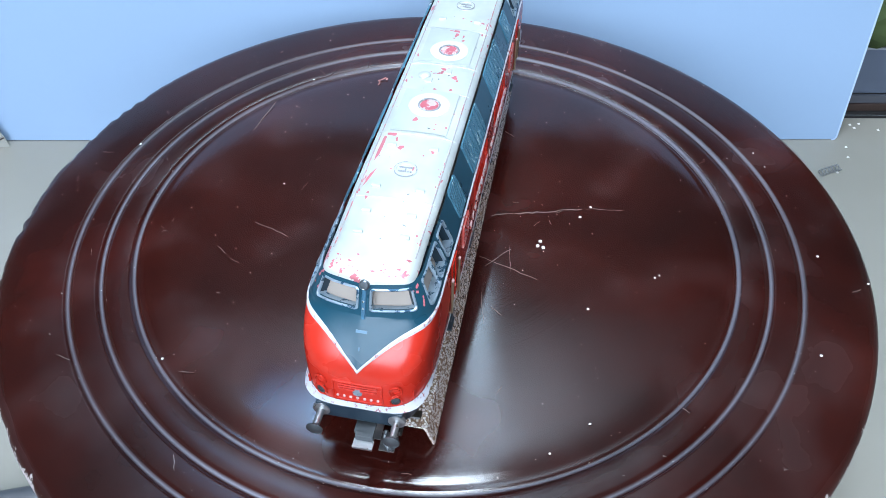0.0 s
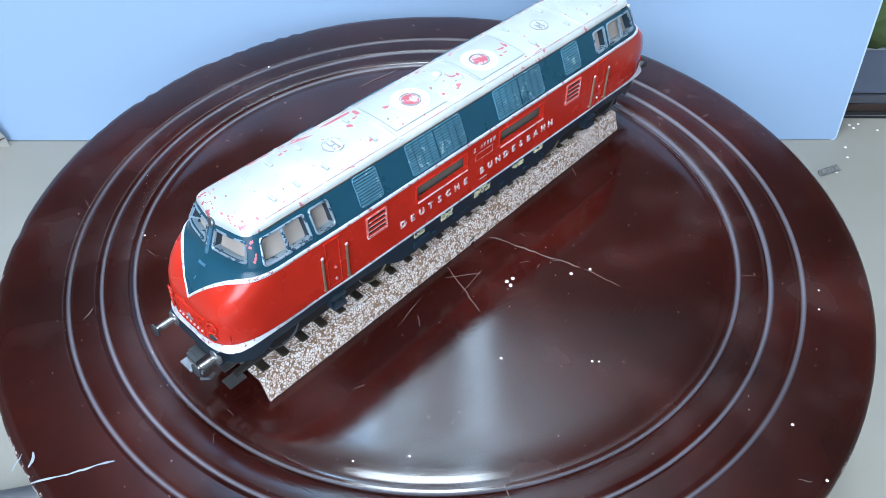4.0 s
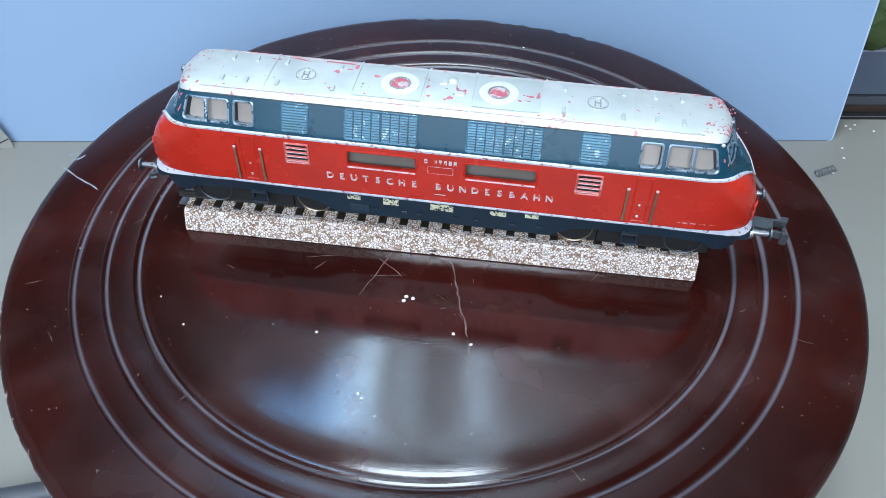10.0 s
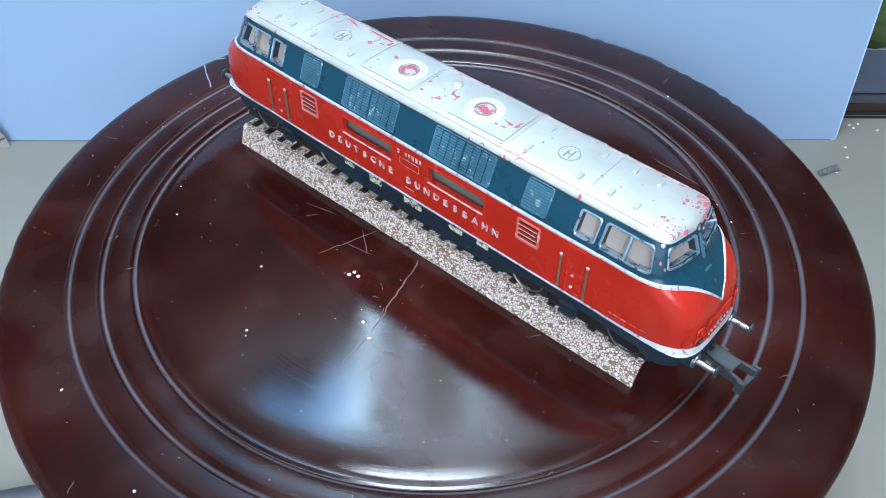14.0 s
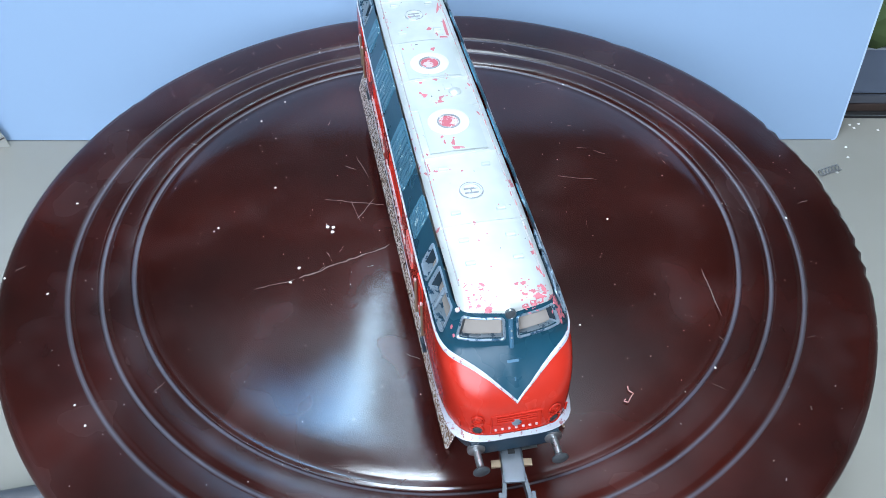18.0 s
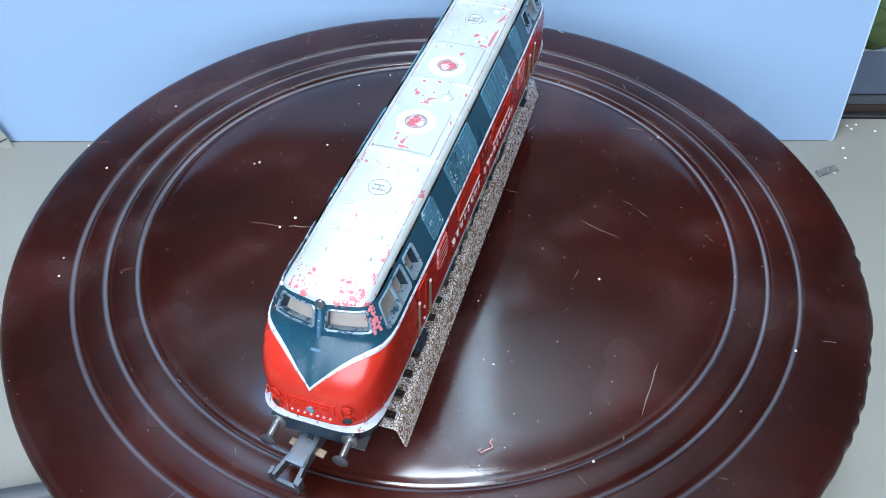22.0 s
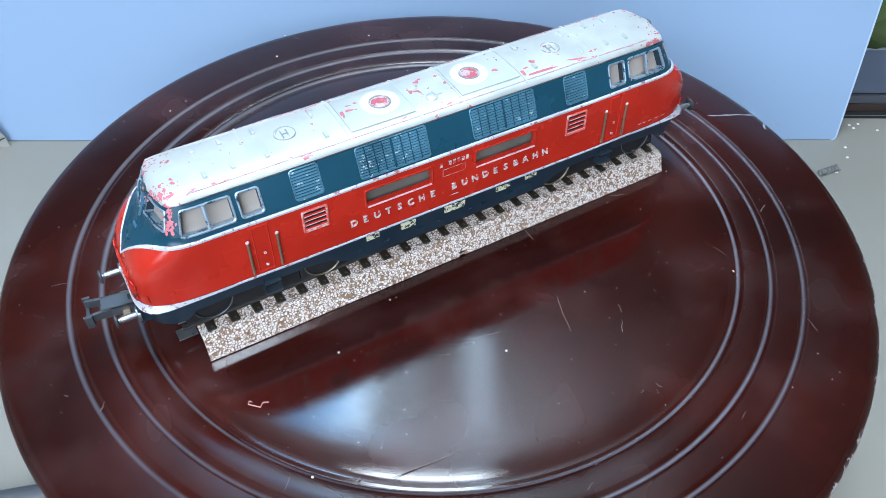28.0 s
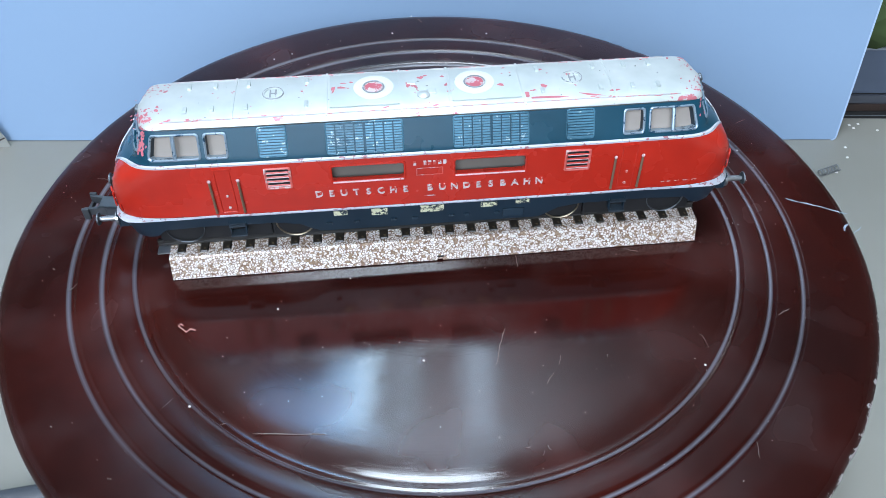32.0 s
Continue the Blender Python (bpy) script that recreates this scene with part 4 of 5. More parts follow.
# red louvres, doors, rails, steps
def red_details():
    for sx in (-1, 1):
        for sy in (-1, 1):
            lv = window_frame(sx, sy, 42.4, 50.6, 36.0, 44.2, RUBBEDRED, 0.7, 0.5, 0.3, 0.6, "louvre", "red louvre with pale worn slats")
            # a black sheet stands for the shade in the gaps between slats
            q = [shell(sx, sy, c / XS, z, 0.06) for c, z in ((43.2, 36.8), (49.8, 36.8), (49.8, 43.4), (43.2, 43.4))]
            piece("louvre_shade", q, [(0, 1, 2, 3)], BLACK, lv, "black sheet for the shade behind slats")
            for i in range(4):
                z = 37.3 + i * 1.66
                pts = [(43.1, z, 0.5), (49.9, z, 0.5), (49.9, z + 0.42, 0.15), (43.1, z + 0.42, 0.15), (43.1, z - 0.05, 0.12), (49.9, z - 0.05, 0.12)]
                v = [shell(sx, sy, c / XS, h, o) for c, h, o in pts]
                piece("slat", v, [(0, 1, 2, 3), (4, 5, 1, 0)], RED, lv)
                lip = [shell(sx, sy, c / XS, h, o) for c, h, o in ((43.1, z - 0.12, 0.6), (49.9, z - 0.12, 0.6), (49.9, z + 0.12, 0.53), (43.1, z + 0.12, 0.53), (43.1, z - 0.14, 0.3), (49.9, z - 0.14, 0.3))]
                piece("slat_lip", lip, [(0, 1, 2, 3), (4, 5, 1, 0)], WORNLIP, lv, "worn pale lip")
            # door panel with two hand rails
            door = window_frame(sx, sy, 60.6, 65.6, 27.2, 44.4, RED, 0.35, 0.22, 0.05, 0.4, "door", "red cab door")
            for zz in (34.4, 29.6):
                p = shell(sx, sy, 62.9 / XS, zz, 0.25)
                piece("door_fitting", *lathe_data([(0.5 * MM, 0), (0.4 * MM, 0.4 * MM), (0.1 * MM, 0.5 * MM)], 8, p, (0, sy, 0)), CREAM, door)
            v = [shell(sx, sy, c / XS, z, o) for o in (0, 0.45) for c, z in ((60.2, 44.4), (66.0, 44.4), (66.0, 44.9), (60.2, 44.9))]
            piece("door_gutter", v, [(4, 5, 6, 7), (0, 1, 5, 4), (1, 2, 6, 5), (2, 3, 7, 6), (3, 0, 4, 7)], RED, door)
            for x in (58.6, 67.3):
                a, b = shell(sx, sy, x / XS, 40.6, 0.65), shell(sx, sy, x / XS, 27.6, 0.65)
                hr = piece("hand_rail", *tube_data([shell(sx, sy, x / XS, 27.6, -0.2), b, (a + b) / 2, a], 0.42 * MM, 8), BRASS, loco, "brass-coloured hand rail", True)
                piece("rail_knob", *lathe_data([(0.4 * MM, -0.2 * MM), (0.62 * MM, 0), (0.5 * MM, 0.3 * MM), (0.2 * MM, 0.45 * MM)], 10, a, (0, sy, 0)), WORNLIP, hr)
            # step irons
            st = box("step", sx * 62.4 - 2.6, sx * 62.4 + 2.6, sy * 15.6 - 1.7, sy * 15.6 + 1.7, 16.4, 17.0, STEPIRON, loco, "dark grey step iron", 0.15)
            box("step_tread", sx * 62.4 - 2.6, sx * 62.4 + 2.6, sy * 15.8 - 1.4, sy * 15.8 + 1.4, 20.6, 21.1, STEPIRON, st)
            for dx in (-2.5, 2.5):
                box("step_side", sx * 62.4 + dx - 0.2, sx * 62.4 + dx + 0.2, sy * 15.2 - 1.0, sy * 15.2 + 1.0, 16.8, 24.0, SKIRT, st)
            # small raised lines of lettering, not to be read
            for i in range(5):
                c = 75.5 + i * 1.3
                q = [on_shell(sx, sy, cc, z, 0.14) for cc, z in ((c, 28.4), (c + 0.8, 28.4), (c + 0.8, 28.75), (c, 28.75))]
                if sx * sy < 0:
                    piece("lettering_bar", q, [(0, 1, 2, 3)], CREAM, loco)


red_details()


# raised lettering along the red sides
def lettering():
    words = "DEUTSCHE BUNDESBAHN"
    cache = {}
    for ch in set(words) - {" "}:
        cu = bpy.data.curves.new("letter", "FONT")
        cu.body, cu.size, cu.extrude, cu.align_x, cu.offset = ch, 3.3 * MM, 0.25 * MM, "CENTER", 0.09 * MM
        cu.resolution_u = 3
        ob = bpy.data.objects.new("letter", cu)
        scene.collection.objects.link(ob)
        me = bpy.data.meshes.new_from_object(ob.evaluated_get(bpy.context.evaluated_depsgraph_get()))
        bpy.data.objects.remove(ob)
        me.materials.clear()
        me.materials.append(CREAM)
        cache[ch] = me
    for sy in (-1, 1):
        for i, ch in enumerate(words):
            if ch == " ":
                continue
            x = (-36.2 + i * 71.2 / 18) if sy < 0 else (34.8 - i * 69.6 / 18)
            ob = new("letter", cache[ch])
            ob.parent = loco
            ob.matrix_local = Matrix.Translation(shell(1 if x >= 0 else -1, sy, abs(x) / XS, 31.6, 0.12)) @ pose(0, 0, 0, 90, 0, 0 if sy < 0 else 180)
        # the running number is shown as plain bars
        for i in range(7):
            x = (-4.6 + i * 1.55) * -sy
            if i == 1:
                continue
            q = [shell(1 if u >= 0 else -1, sy, abs(u) / XS, z, 0.2) for u, z in ((x - 0.5, 41.9), (x + 0.5, 41.9), (x + 0.5, 43.6), (x - 0.5, 43.6))]
            piece("number_bar", q, [(0, 1, 2, 3)], CREAM, loco)
        z0, z1 = 37.9, 40.9
        for u0, u1, a, b in ((-4.2, 4.2, z0, z0 + 0.35), (-4.2, 4.2, z1 - 0.3, z1), (-4.2, -3.85, z0, z1), (3.85, 4.2, z0, z1)):
            q = [Vector((u, sy * (17.4 + 0.18), z)) * MM for u, z in ((u0, a), (u1, a), (u1, b), (u0, b))]
            piece("builder_plate_rim", q, [(0, 1, 2, 3)], RUBBEDRED, loco)
        q = [Vector((u, sy * 17.55, z)) * MM for u, z in ((-1.8, 29.2), (1.8, 29.2), (1.8, 29.6), (-1.8, 29.6))]
        piece("lettering_bar", q, [(0, 1, 2, 3)], CREAM, loco)


lettering()


# stripe, ledge and skirt
def ledge_off(k, r):
    if k <= 1.0:
        return 0.3 if r == 0.5 else 0.1
    a = min(1.0, (k - 1.0) * 2.2)
    side = math.exp(-((k - 1.55) / 0.28) ** 2)
    return (0.1 + (1 - r) * (0.5 + 1.25 * side)) * a + 0.2 * (1 - a)


shell_part("bottom_stripe", STRIPE, [0, 0.5, 1], lambda k: 25.2 - 0.55 * min(1.0, max(0.0, (k - 1.1) * 3)), lambda k: RED_LO + 0.05, ledge_off, None, "silver-white bottom stripe and nose ledge", 2)


def skirt_low(k):
    x = outline(k, 22)[0]
    return float(np.interp(x, [0, 37, 42, 50, 74, 86, 90, 103], [15.2, 15.2, 18.8, 20.2, 20.2, 19.4, 15.8, 15.4]))


def skirt_off(k, r):
    return -0.3 - 0.9 * (1 - r) + (1.0 if k > 1.35 else 0.0) * r * min(1, max(0, (k - 1.35) * 4))


shell_part("skirt", SKIRT, [0, 0.3, 0.7, 1], skirt_low, lambda k: 25.2 - 0.5 * min(1.0, max(0.0, (k - 1.1) * 3)), skirt_off, None, "blue-black skirt and chassis frame", 2)


def chassis():
    box("chassis_block", -88, 88, -13.0, 13.0, 18.0, 24.5, BLACK, loco, "dark chassis block")
    box("underframe", -36, 36, -11.2, 11.2, 10.7, 16.0, BLACK, loco, "dark underframe", 0.5)
    box("tank", -36, 36, -14.6, 14.6, 15.3, 24.5, SKIRT, loco, "dark underfloor tank", 0.5)
    for sy in (-1, 1):
        for x, w, z0, z1, lab in ((-29, 4.4, 22.9, 24.6, 1), (-16.5, 5.2, 22.1, 24.6, 1), (0.6, 7.6, 22.0, 24.6, 1), (19.2, 5.4, 22.6, 24.2, 0), (30.2, 4.4, 23.2, 24.6, 1)):
            u = -x * sy
            y = sy * 17.02
            box("data_plate", u - w / 2, u + w / 2, y - 0.22, y + 0.22, z0, z1, YELLOW, loco, "pale yellow plate with unreadable print")
        for x in (-22, -12, -7, 5, 12, 24, 33):
            box("skirt_lug", x - 0.9, x + 0.9, sy * 16.6 - 0.4, sy * 16.6 + 0.4, 18.6, 19.5, SKIRT, loco, "", 0.2)
        box("skirt_hatch", -31, -24, sy * 16.5 - 0.35, sy * 16.5 + 0.35, 17.2, 20.6, SKIRT, loco, "", 0.3)
    for sx in (-1, 1):
        for x in (44.6, 80.5):
            for sy in (-1, 1):
                c = (sx * x * MM, sy * 9.4 * MM, 16.7 * MM)
                wheel = piece("wheel", *lathe_data([(6.3 * MM, -1.6 * MM), (7.0 * MM, -1.5 * MM), (6.9 * MM, -1.0 * MM), (6.1 * MM, -0.6 * MM), (6.0 * MM, 0.9 * MM), (5.4 * MM, 1.1 * MM)], 40, c, (0, sy, 0)), RAILDARK, loco, "dark wheel with a bright rim", True)
                piece("wheel_rim", *lathe_data([(6.2 * MM, 2.2 * MM), (6.4 * MM, 2.5 * MM), (6.2 * MM, 2.7 * MM), (5.95 * MM, 2.5 * MM), (6.0 * MM, 2.1 * MM)], 40, c, (0, sy, 0), False), BRASSY if x < 60 else DARKSTEEL, wheel, "thin bright rim", True)
                piece("wheel_disc", *lathe_data([(5.4 * MM, 0.7 * MM), (3.0 * MM, 0.5 * MM), (1.5 * MM, 1.0 * MM), (0.3 * MM, 1.4 * MM)], 24, c, (0, sy, 0)), SKIRT, wheel, "dark wheel disc", True)
        box("bogie_frame", sx * 71 - 18.5, sx * 71 + 18.5, -11.4, 11.4, 10.7, 20.5, BLACK, loco, "dark bogie frame", 0.8)
        box("bogie_frame", sx * 44.2 - 8.2, sx * 44.2 + 8.2, -11.4, 11.4, 10.7, 20.5, BLACK, loco, "dark bogie frame", 0.8)
        # buffers
        for sy in (-1, 1):
            base = (sx * 101.0 * MM, sy * 10.0 * MM, 21.6 * MM)
            bf = piece("buffer", *lathe_data([(2.3 * MM, -0.6 * MM), (2.3 * MM, 0.3 * MM), (1.0 * MM, 0.6 * MM), (0.95 * MM, 5.0 * MM), (0.75 * MM, 5.2 * MM), (0.75 * MM, 6.3 * MM)], 20, base, (sx, 0, 0)), STEEL, loco, "dull steel buffer", True)
            piece("buffer_head", *lathe_data([(0.8 * MM, 5.6 * MM), (2.1 * MM, 5.9 * MM), (2.2 * MM, 6.3 * MM), (1.5 * MM, 6.7 * MM), (0.2 * MM, 6.8 * MM)], 24, base, (sx, 0, 0)), DARKSTEEL, bf, "dark buffer head", True)
        box("buffer_beam", sx * 99 - 2.0, sx * 99 + 2.0, -11.5, 11.5, 18.8, 24.4, SKIRT, loco, "dark buffer beam", 0.5)


chassis()


def couplings():
    # long loop coupling, swung a little aside
    turn = Matrix.Translation((0.094, 0, 0)) @ pose(0, 0, 0, 0, 0, -7) @ Matrix.Translation((-0.094, 0, 0))
    def put(name, data, mat, parent, label=""):
        v, f = data
        return piece(name, [turn @ Vector(p) for p in v], f, mat, parent, label)
    cp = put("coupling", merged(box_data(0.096, 0.1100, -0.0028, 0.0028, 0.0180, 0.0187), box_data(0.096, 0.1100, -0.0028, -0.0023, 0.0152, 0.0187), box_data(0.096, 0.1100, 0.0023, 0.0028, 0.0152, 0.0187)), COUPLING, loco, "bent steel loop coupling")
    for sy in (-1, 1):
        v, f = box_data(0.1075, 0.1146, -0.0005, 0.0005, 0.0158, 0.0185)
        v = [(x, y + sy * (0.0024 + (x - 0.1075) * 0.12), z) for x, y, z in v]
        put("coupling_arm", (v, f), DARKSTEEL, cp)
    put("coupling_bow", merged(box_data(0.1138, 0.1148, -0.0043, 0.0043, 0.0146, 0.0162), box_data(0.1128, 0.1150, -0.0045, -0.0036, 0.0146, 0.0190), box_data(0.1128, 0.1150, 0.0036, 0.0045, 0.0146, 0.0190)), DARKSTEEL, cp)
    put("coupling_slot", box_data(0.1000, 0.1022, -0.0009, 0.0009, 0.0186, 0.0190), BLACK, cp)
    put("coupling_pin", box_data(0.1025, 0.1045, -0.0052, 0.0052, 0.0160, 0.0166), BRASS, cp)
    # short coupling at the other end, with two bright bent plates
    cp = piece("coupling", *box_data(-0.1035, -0.094, -0.0042, 0.0010, 0.0168, 0.0176), DARKSTEEL, loco, "short coupling of bright bent plates")
    piece("coupling_stem", *box_data(-0.1046, -0.1030, -0.0042, 0.0004, 0.0146, 0.0176), DARKSTEEL, cp)
    piece("coupling_plate", *box_data(-0.1068, -0.1042, -0.0045, 0.0008, 0.0148, 0.0155), STEEL, cp, "bright steel plate")
    piece("coupling_hook", *tube_data([(-0.101, -0.0070, 0.0165), (-0.1045, -0.0072, 0.0160), (-0.1062, -0.0088, 0.0158), (-0.1045, -0.0105, 0.0160), (-0.1025, -0.0100, 0.0165)], 0.0006, 6), DARKSTEEL, cp)


couplings()


# nose details: top lamp, lamps, badge, grille lines, wipers
def nose():
    for sx in (-1, 1):
        def front(y, z, off):
            lng, w, n = table_at(L_TAB, z), table_at(W_TAB, z) - 0.3, table_at(N_TAB, z)
            a = math.acos(min(1, (abs(y) / w) ** (n / 2)))
            return shell(sx, 1 if y >= 0 else -1, 1 + a / (math.pi / 2), z, off)
        c = Vector((sx * 87.6, 0, 56.5)) * MM
        lamp = piece("top_lamp", *lathe_data([(1.3 * MM, -1.6 * MM), (1.35 * MM, 0.2 * MM), (1.1 * MM, 0.5 * MM), (0.95 * MM, 0.3 * MM), (0.2 * MM, 0.35 * MM)], 20, c, (sx, 0, 0.4)), COUPLING, loco, "round grey top lamp", True)
        v, f = tube_data([shell(sx, 1, 2.0, z, -0.1) for z in (47.9, 50, 53, 55.8)], 0.6 * MM, 8)
        pillar = piece("windscreen_pillar", v, f, PALEBLUE, loco, "pillar rubbed pale blue", True)
        for z in (50.6, 52.3):
            piece("rivet", *lathe_data([(0.3 * MM, 0), (0.25 * MM, 0.25 * MM), (0.05 * MM, 0.3 * MM)], 8, shell(sx, 1, 2.0, z, 0.45), (sx, 0, 0.4)), STEEL, pillar)
        for y0, y1, z0, z1, o1 in ((-1.4, 1.4, 45.0, 45.5, 0.28), (-1.0, 0.4, 46.6, 46.95, 0.25), (-0.15, 0.15, 41.8, 42.5, 0.2)):
            q = [front(y, z, o) for o in (0, o1) for y, z in ((y0, z0), (y1, z0), (y1, z1), (y0, z1))]
            piece("nose_badge", q, [(4, 5, 6, 7), (0, 1, 5, 4), (1, 2, 6, 5), (2, 3, 7, 6), (3, 0, 4, 7)], PALEBLUE, loco, "small raised badge rubbed pale blue", False, True)
        for sy in (-1, 1):
            for z, mat, lab in ((32.4, RED, "red lamp ring"), (28.8, DARKSTEEL, "dark lower lamp")):
                p = front(sy * 9.6, z, 0.0)
                ax = (front(sy * 9.6, z, 1.0) - p).normalized()
                piece("headlamp", *lathe_data([(1.2 * MM, -0.4 * MM), (1.15 * MM, 0.4 * MM), (0.85 * MM, 0.45 * MM), (0.78 * MM, 0.05 * MM), (0.1 * MM, 0.05 * MM)], 20, p, ax), mat, loco, lab, True)
                ring = [p + ax * 0.3 * MM + 1.55 * MM * (math.cos(g) * Vector((0, 0, 1.15)) + math.sin(g) * ax.cross(Vector((0, 0, 1))).normalized()) for g in [2 * math.pi * q / 16 for q in range(17)]]
                piece("lamp_ring", *tube_data(ring, 0.27 * MM, 6), RED, loco)
            p0, p1 = front(sy * 10.3, 30.5, 0.2), front(sy * 8.8, 30.5, 0.2)
            piece("lamp_bracket", *tube_data([p0, (p0 + p1) / 2, p1], 0.3 * MM, 6), WORNLIP, loco)
            g0, g1 = front(sy * 13.4, 27.6, 0.3), front(sy * 13.4, 30.4, 0.3)
            piece("hand_hold", *tube_data([g0, (g0 + g1) / 2, g1], 0.3 * MM, 6), RED, loco)
            if sy > 0:
                for y in (-6.3, 6.3):
                    piece("nose_bar", *tube_data([front(y, z, 0.1) for z in (27.4, 29.5, 31.6, 33.6)], 0.26 * MM, 6), RED, loco)
                for z in (27.4, 33.6):
                    piece("nose_bar", *tube_data([front(y, z, 0.1) for y in (-6.3, -3, 0, 3, 6.3)], 0.26 * MM, 6), RED, loco)
                for z in (32.7, 31.9, 31.1):
                    piece("nose_bar", *tube_data([front(y, z, 0.1) for y in (-5, -2.5, 0, 2.5, 5)], 0.3 * MM, 6), RED, loco)
                for y in (-5.2, -3.5, -1.8, 0, 1.8, 3.5, 5.2):
                    p = front(y, 28.4, 0.0)
                    piece("nose_rivet", *lathe_data([(0.42 * MM, -0.1 * MM), (0.34 * MM, 0.3 * MM), (0.1 * MM, 0.38 * MM)], 8, p, (sx, 0, 0)), WORNLIP, loco)
                p = front(0, 30.3, 0.0)
                piece("nose_emblem", *lathe_data([(1.3 * MM, -0.1 * MM), (1.2 * MM, 0.3 * MM), (0.1 * MM, 0.4 * MM)], 16, p, (sx, 0, 0)), SILVER, loco, "small round emblem worn bare")


nose()


# ---- marks and crumbs that ride on the disc ----
def marks():
    rng = random.Random(4)
    def crumb(x, y, r, mat=SPECK, squash=0.6):
        r = r * 0.85 * MM
        prof = [(0.3 * r, 0), (r, 0.25 * r), (0.85 * r, 0.7 * r * squash + 0.2 * r), (0.2 * r, r * squash + 0.2 * r)]
        v, f = lathe_data(prof, 7, (0, 0, 0))
        v = [Vector((p[0] * rng.uniform(0.7, 1.25), p[1] * rng.uniform(0.7, 1.25), p[2])) for p in v]
        ob = piece("crumb", v, f, mat, table)
        ob.location = (x * MM, y * MM, 0.02 * MM)
    for x, y, r in ((-15.9, -33.9, 0.8), (-17.9, -32.5, 0.8), (-19.2, -34.1, 0.85), (-1.9, -56.9, 0.6), (-6.4, -51.5, 0.65), (-48.9, -40.9, 0.5), (-39.7, -67.2, 0.5), (-38.9, -69.2, 0.4),
                    (-90.4, -28.2, 0.5), (-97.6, -14.2, 0.45), (-40.3, -126.3, 0.6), (-79.9, -105.9, 0.6), (38.3, 11.0, 0.3), (31.5, 53.0, 0.5), (-44.5, 93.6, 0.5), (17, -130, 0.5),
                    (8.3, -130.6, 0.4), (99.7, 36.8, 0.5), (-55.1, -136.6, 0.5), (64.5, 12.9, 0.4), (66.1, 108.0, 0.6)):
        crumb(x, y, r)
    def stroke(name, pts, width, mat, label="", lift=0.03):
        verts, faces = [], []
        for i, (x, y) in enumerate(pts):
            a, b = pts[max(0, i - 1)], pts[min(len(pts) - 1, i + 1)]
            d = Vector((b[0] - a[0], b[1] - a[1])).normalized()
            w = width * rng.uniform(0.5, 1.3) * (0.4 if i in (0, len(pts) - 1) else 1)
            for s in (-1, 1):
                verts += [((x - s * d.y * w / 2) * MM, (y + s * d.x * w / 2) * MM, lift * MM), ((x - s * d.y * w / 2) * MM, (y + s * d.x * w / 2) * MM, -0.05 * MM)]
        for i in range(len(pts) - 1):
            a = i * 4
            faces += [(a, a + 2, a + 6, a + 4), (a, a + 4, a + 5, a + 1), (a + 2, a + 3, a + 7, a + 6)]
        return piece(name, verts, faces, mat, table, label)
    def wander(p, q, n, amp):
        return [(p[0] + (q[0] - p[0]) * i / n + rng.uniform(-amp, amp), p[1] + (q[1] - p[1]) * i / n + rng.uniform(-amp, amp)) for i in range(n + 1)]
    stroke("scratch", wander((0.4, -20), (-2.2, -54), 16, 0.45), 0.5, SCRATCH, "pale scratch in the lacquer")
    stroke("scratch", wander((-2.2, -55), (-6, -68), 8, 0.4), 0.25, SCRATCH)
    stroke("scratch", wander((-18.7, -11.4), (-33.5, -28.4), 10, 0.3), 0.3, SCRATCH)
    stroke("scratch", wander((-28.2, -20.1), (-15.9, -22.7), 6, 0.2), 0.22, SCRATCH)
    stroke("scratch", wander((-23.8, -12.5), (-17.6, -22.8), 6, 0.3), 0.3, SCRATCH)
    stroke("scratch", wander((-35.5, -8.3), (-48.8, -6.5), 5, 0.3), 0.2, SCRATCH)
    stroke("scratch", wander((67.5, 63.8), (86.3, 53.7), 6, 0.2), 0.35, SCRATCH)
    stroke("scratch", wander((2.7, 52.9), (12.2, 64.6), 6, 0.5), 0.3, SCRATCH)
    for _ in range(46):
        r, a, d, n = 143 * math.sqrt(rng.random()), rng.uniform(0, 6.28), rng.uniform(0, 6.28), rng.uniform(1.0, 6.0)
        p = (r * math.cos(a), r * math.sin(a))
        stroke("scratch", wander(p, (p[0] + n * math.cos(d), p[1] + n * math.sin(d)), 4, 0.25), rng.uniform(0.12, 0.3), SCRATCH)
    stroke("white_scuff", wander((-136, 64), (-121.9, 46.6), 9, 0.5), 0.6, WHITEMARK, "bluish white scuff near the rim")
    stroke("white_scuff", wander((-132, 67.5), (-128, 69.5), 3, 0.4), 1.0, WHITEMARK)
    stroke("white_scuff", wander((-135, 71), (-129.5, 72.5), 3, 0.4), 0.5, WHITEMARK)
    th = tube_data([(x * MM, y * MM, z * MM) for x, y, z in ((90.6, 9.6, 0.3), (91.8, 8.6, 0.6), (93.4, 9.2, 0.5), (94.2, 7.2, 0.4), (95.0, 5.8, 0.6), (94.0, 5.0, 0.4), (93.6, 5.9, 0.3))], 0.17 * MM, 6)
    piece("thread_scrap", *th, PINK, table, "pink curled paint shaving")
    # random fine dust
    verts, faces = [], []
    for _ in range(320):
        r, a = 0.147 * math.sqrt(rng.random()), rng.uniform(0, 2 * math.pi)
        s = rng.uniform(0.00005, 0.00018)
        x, y, k = r * math.cos(a), r * math.sin(a), len(verts)
        verts += [(x - s, y - s, 0), (x + s, y - s * 0.6, 0), (x + s * 0.3, y + s, 0), (x, y, 0.00025)]
        faces += [(k, k + 1, k + 3), (k + 1, k + 2, k + 3), (k + 2, k, k + 3)]
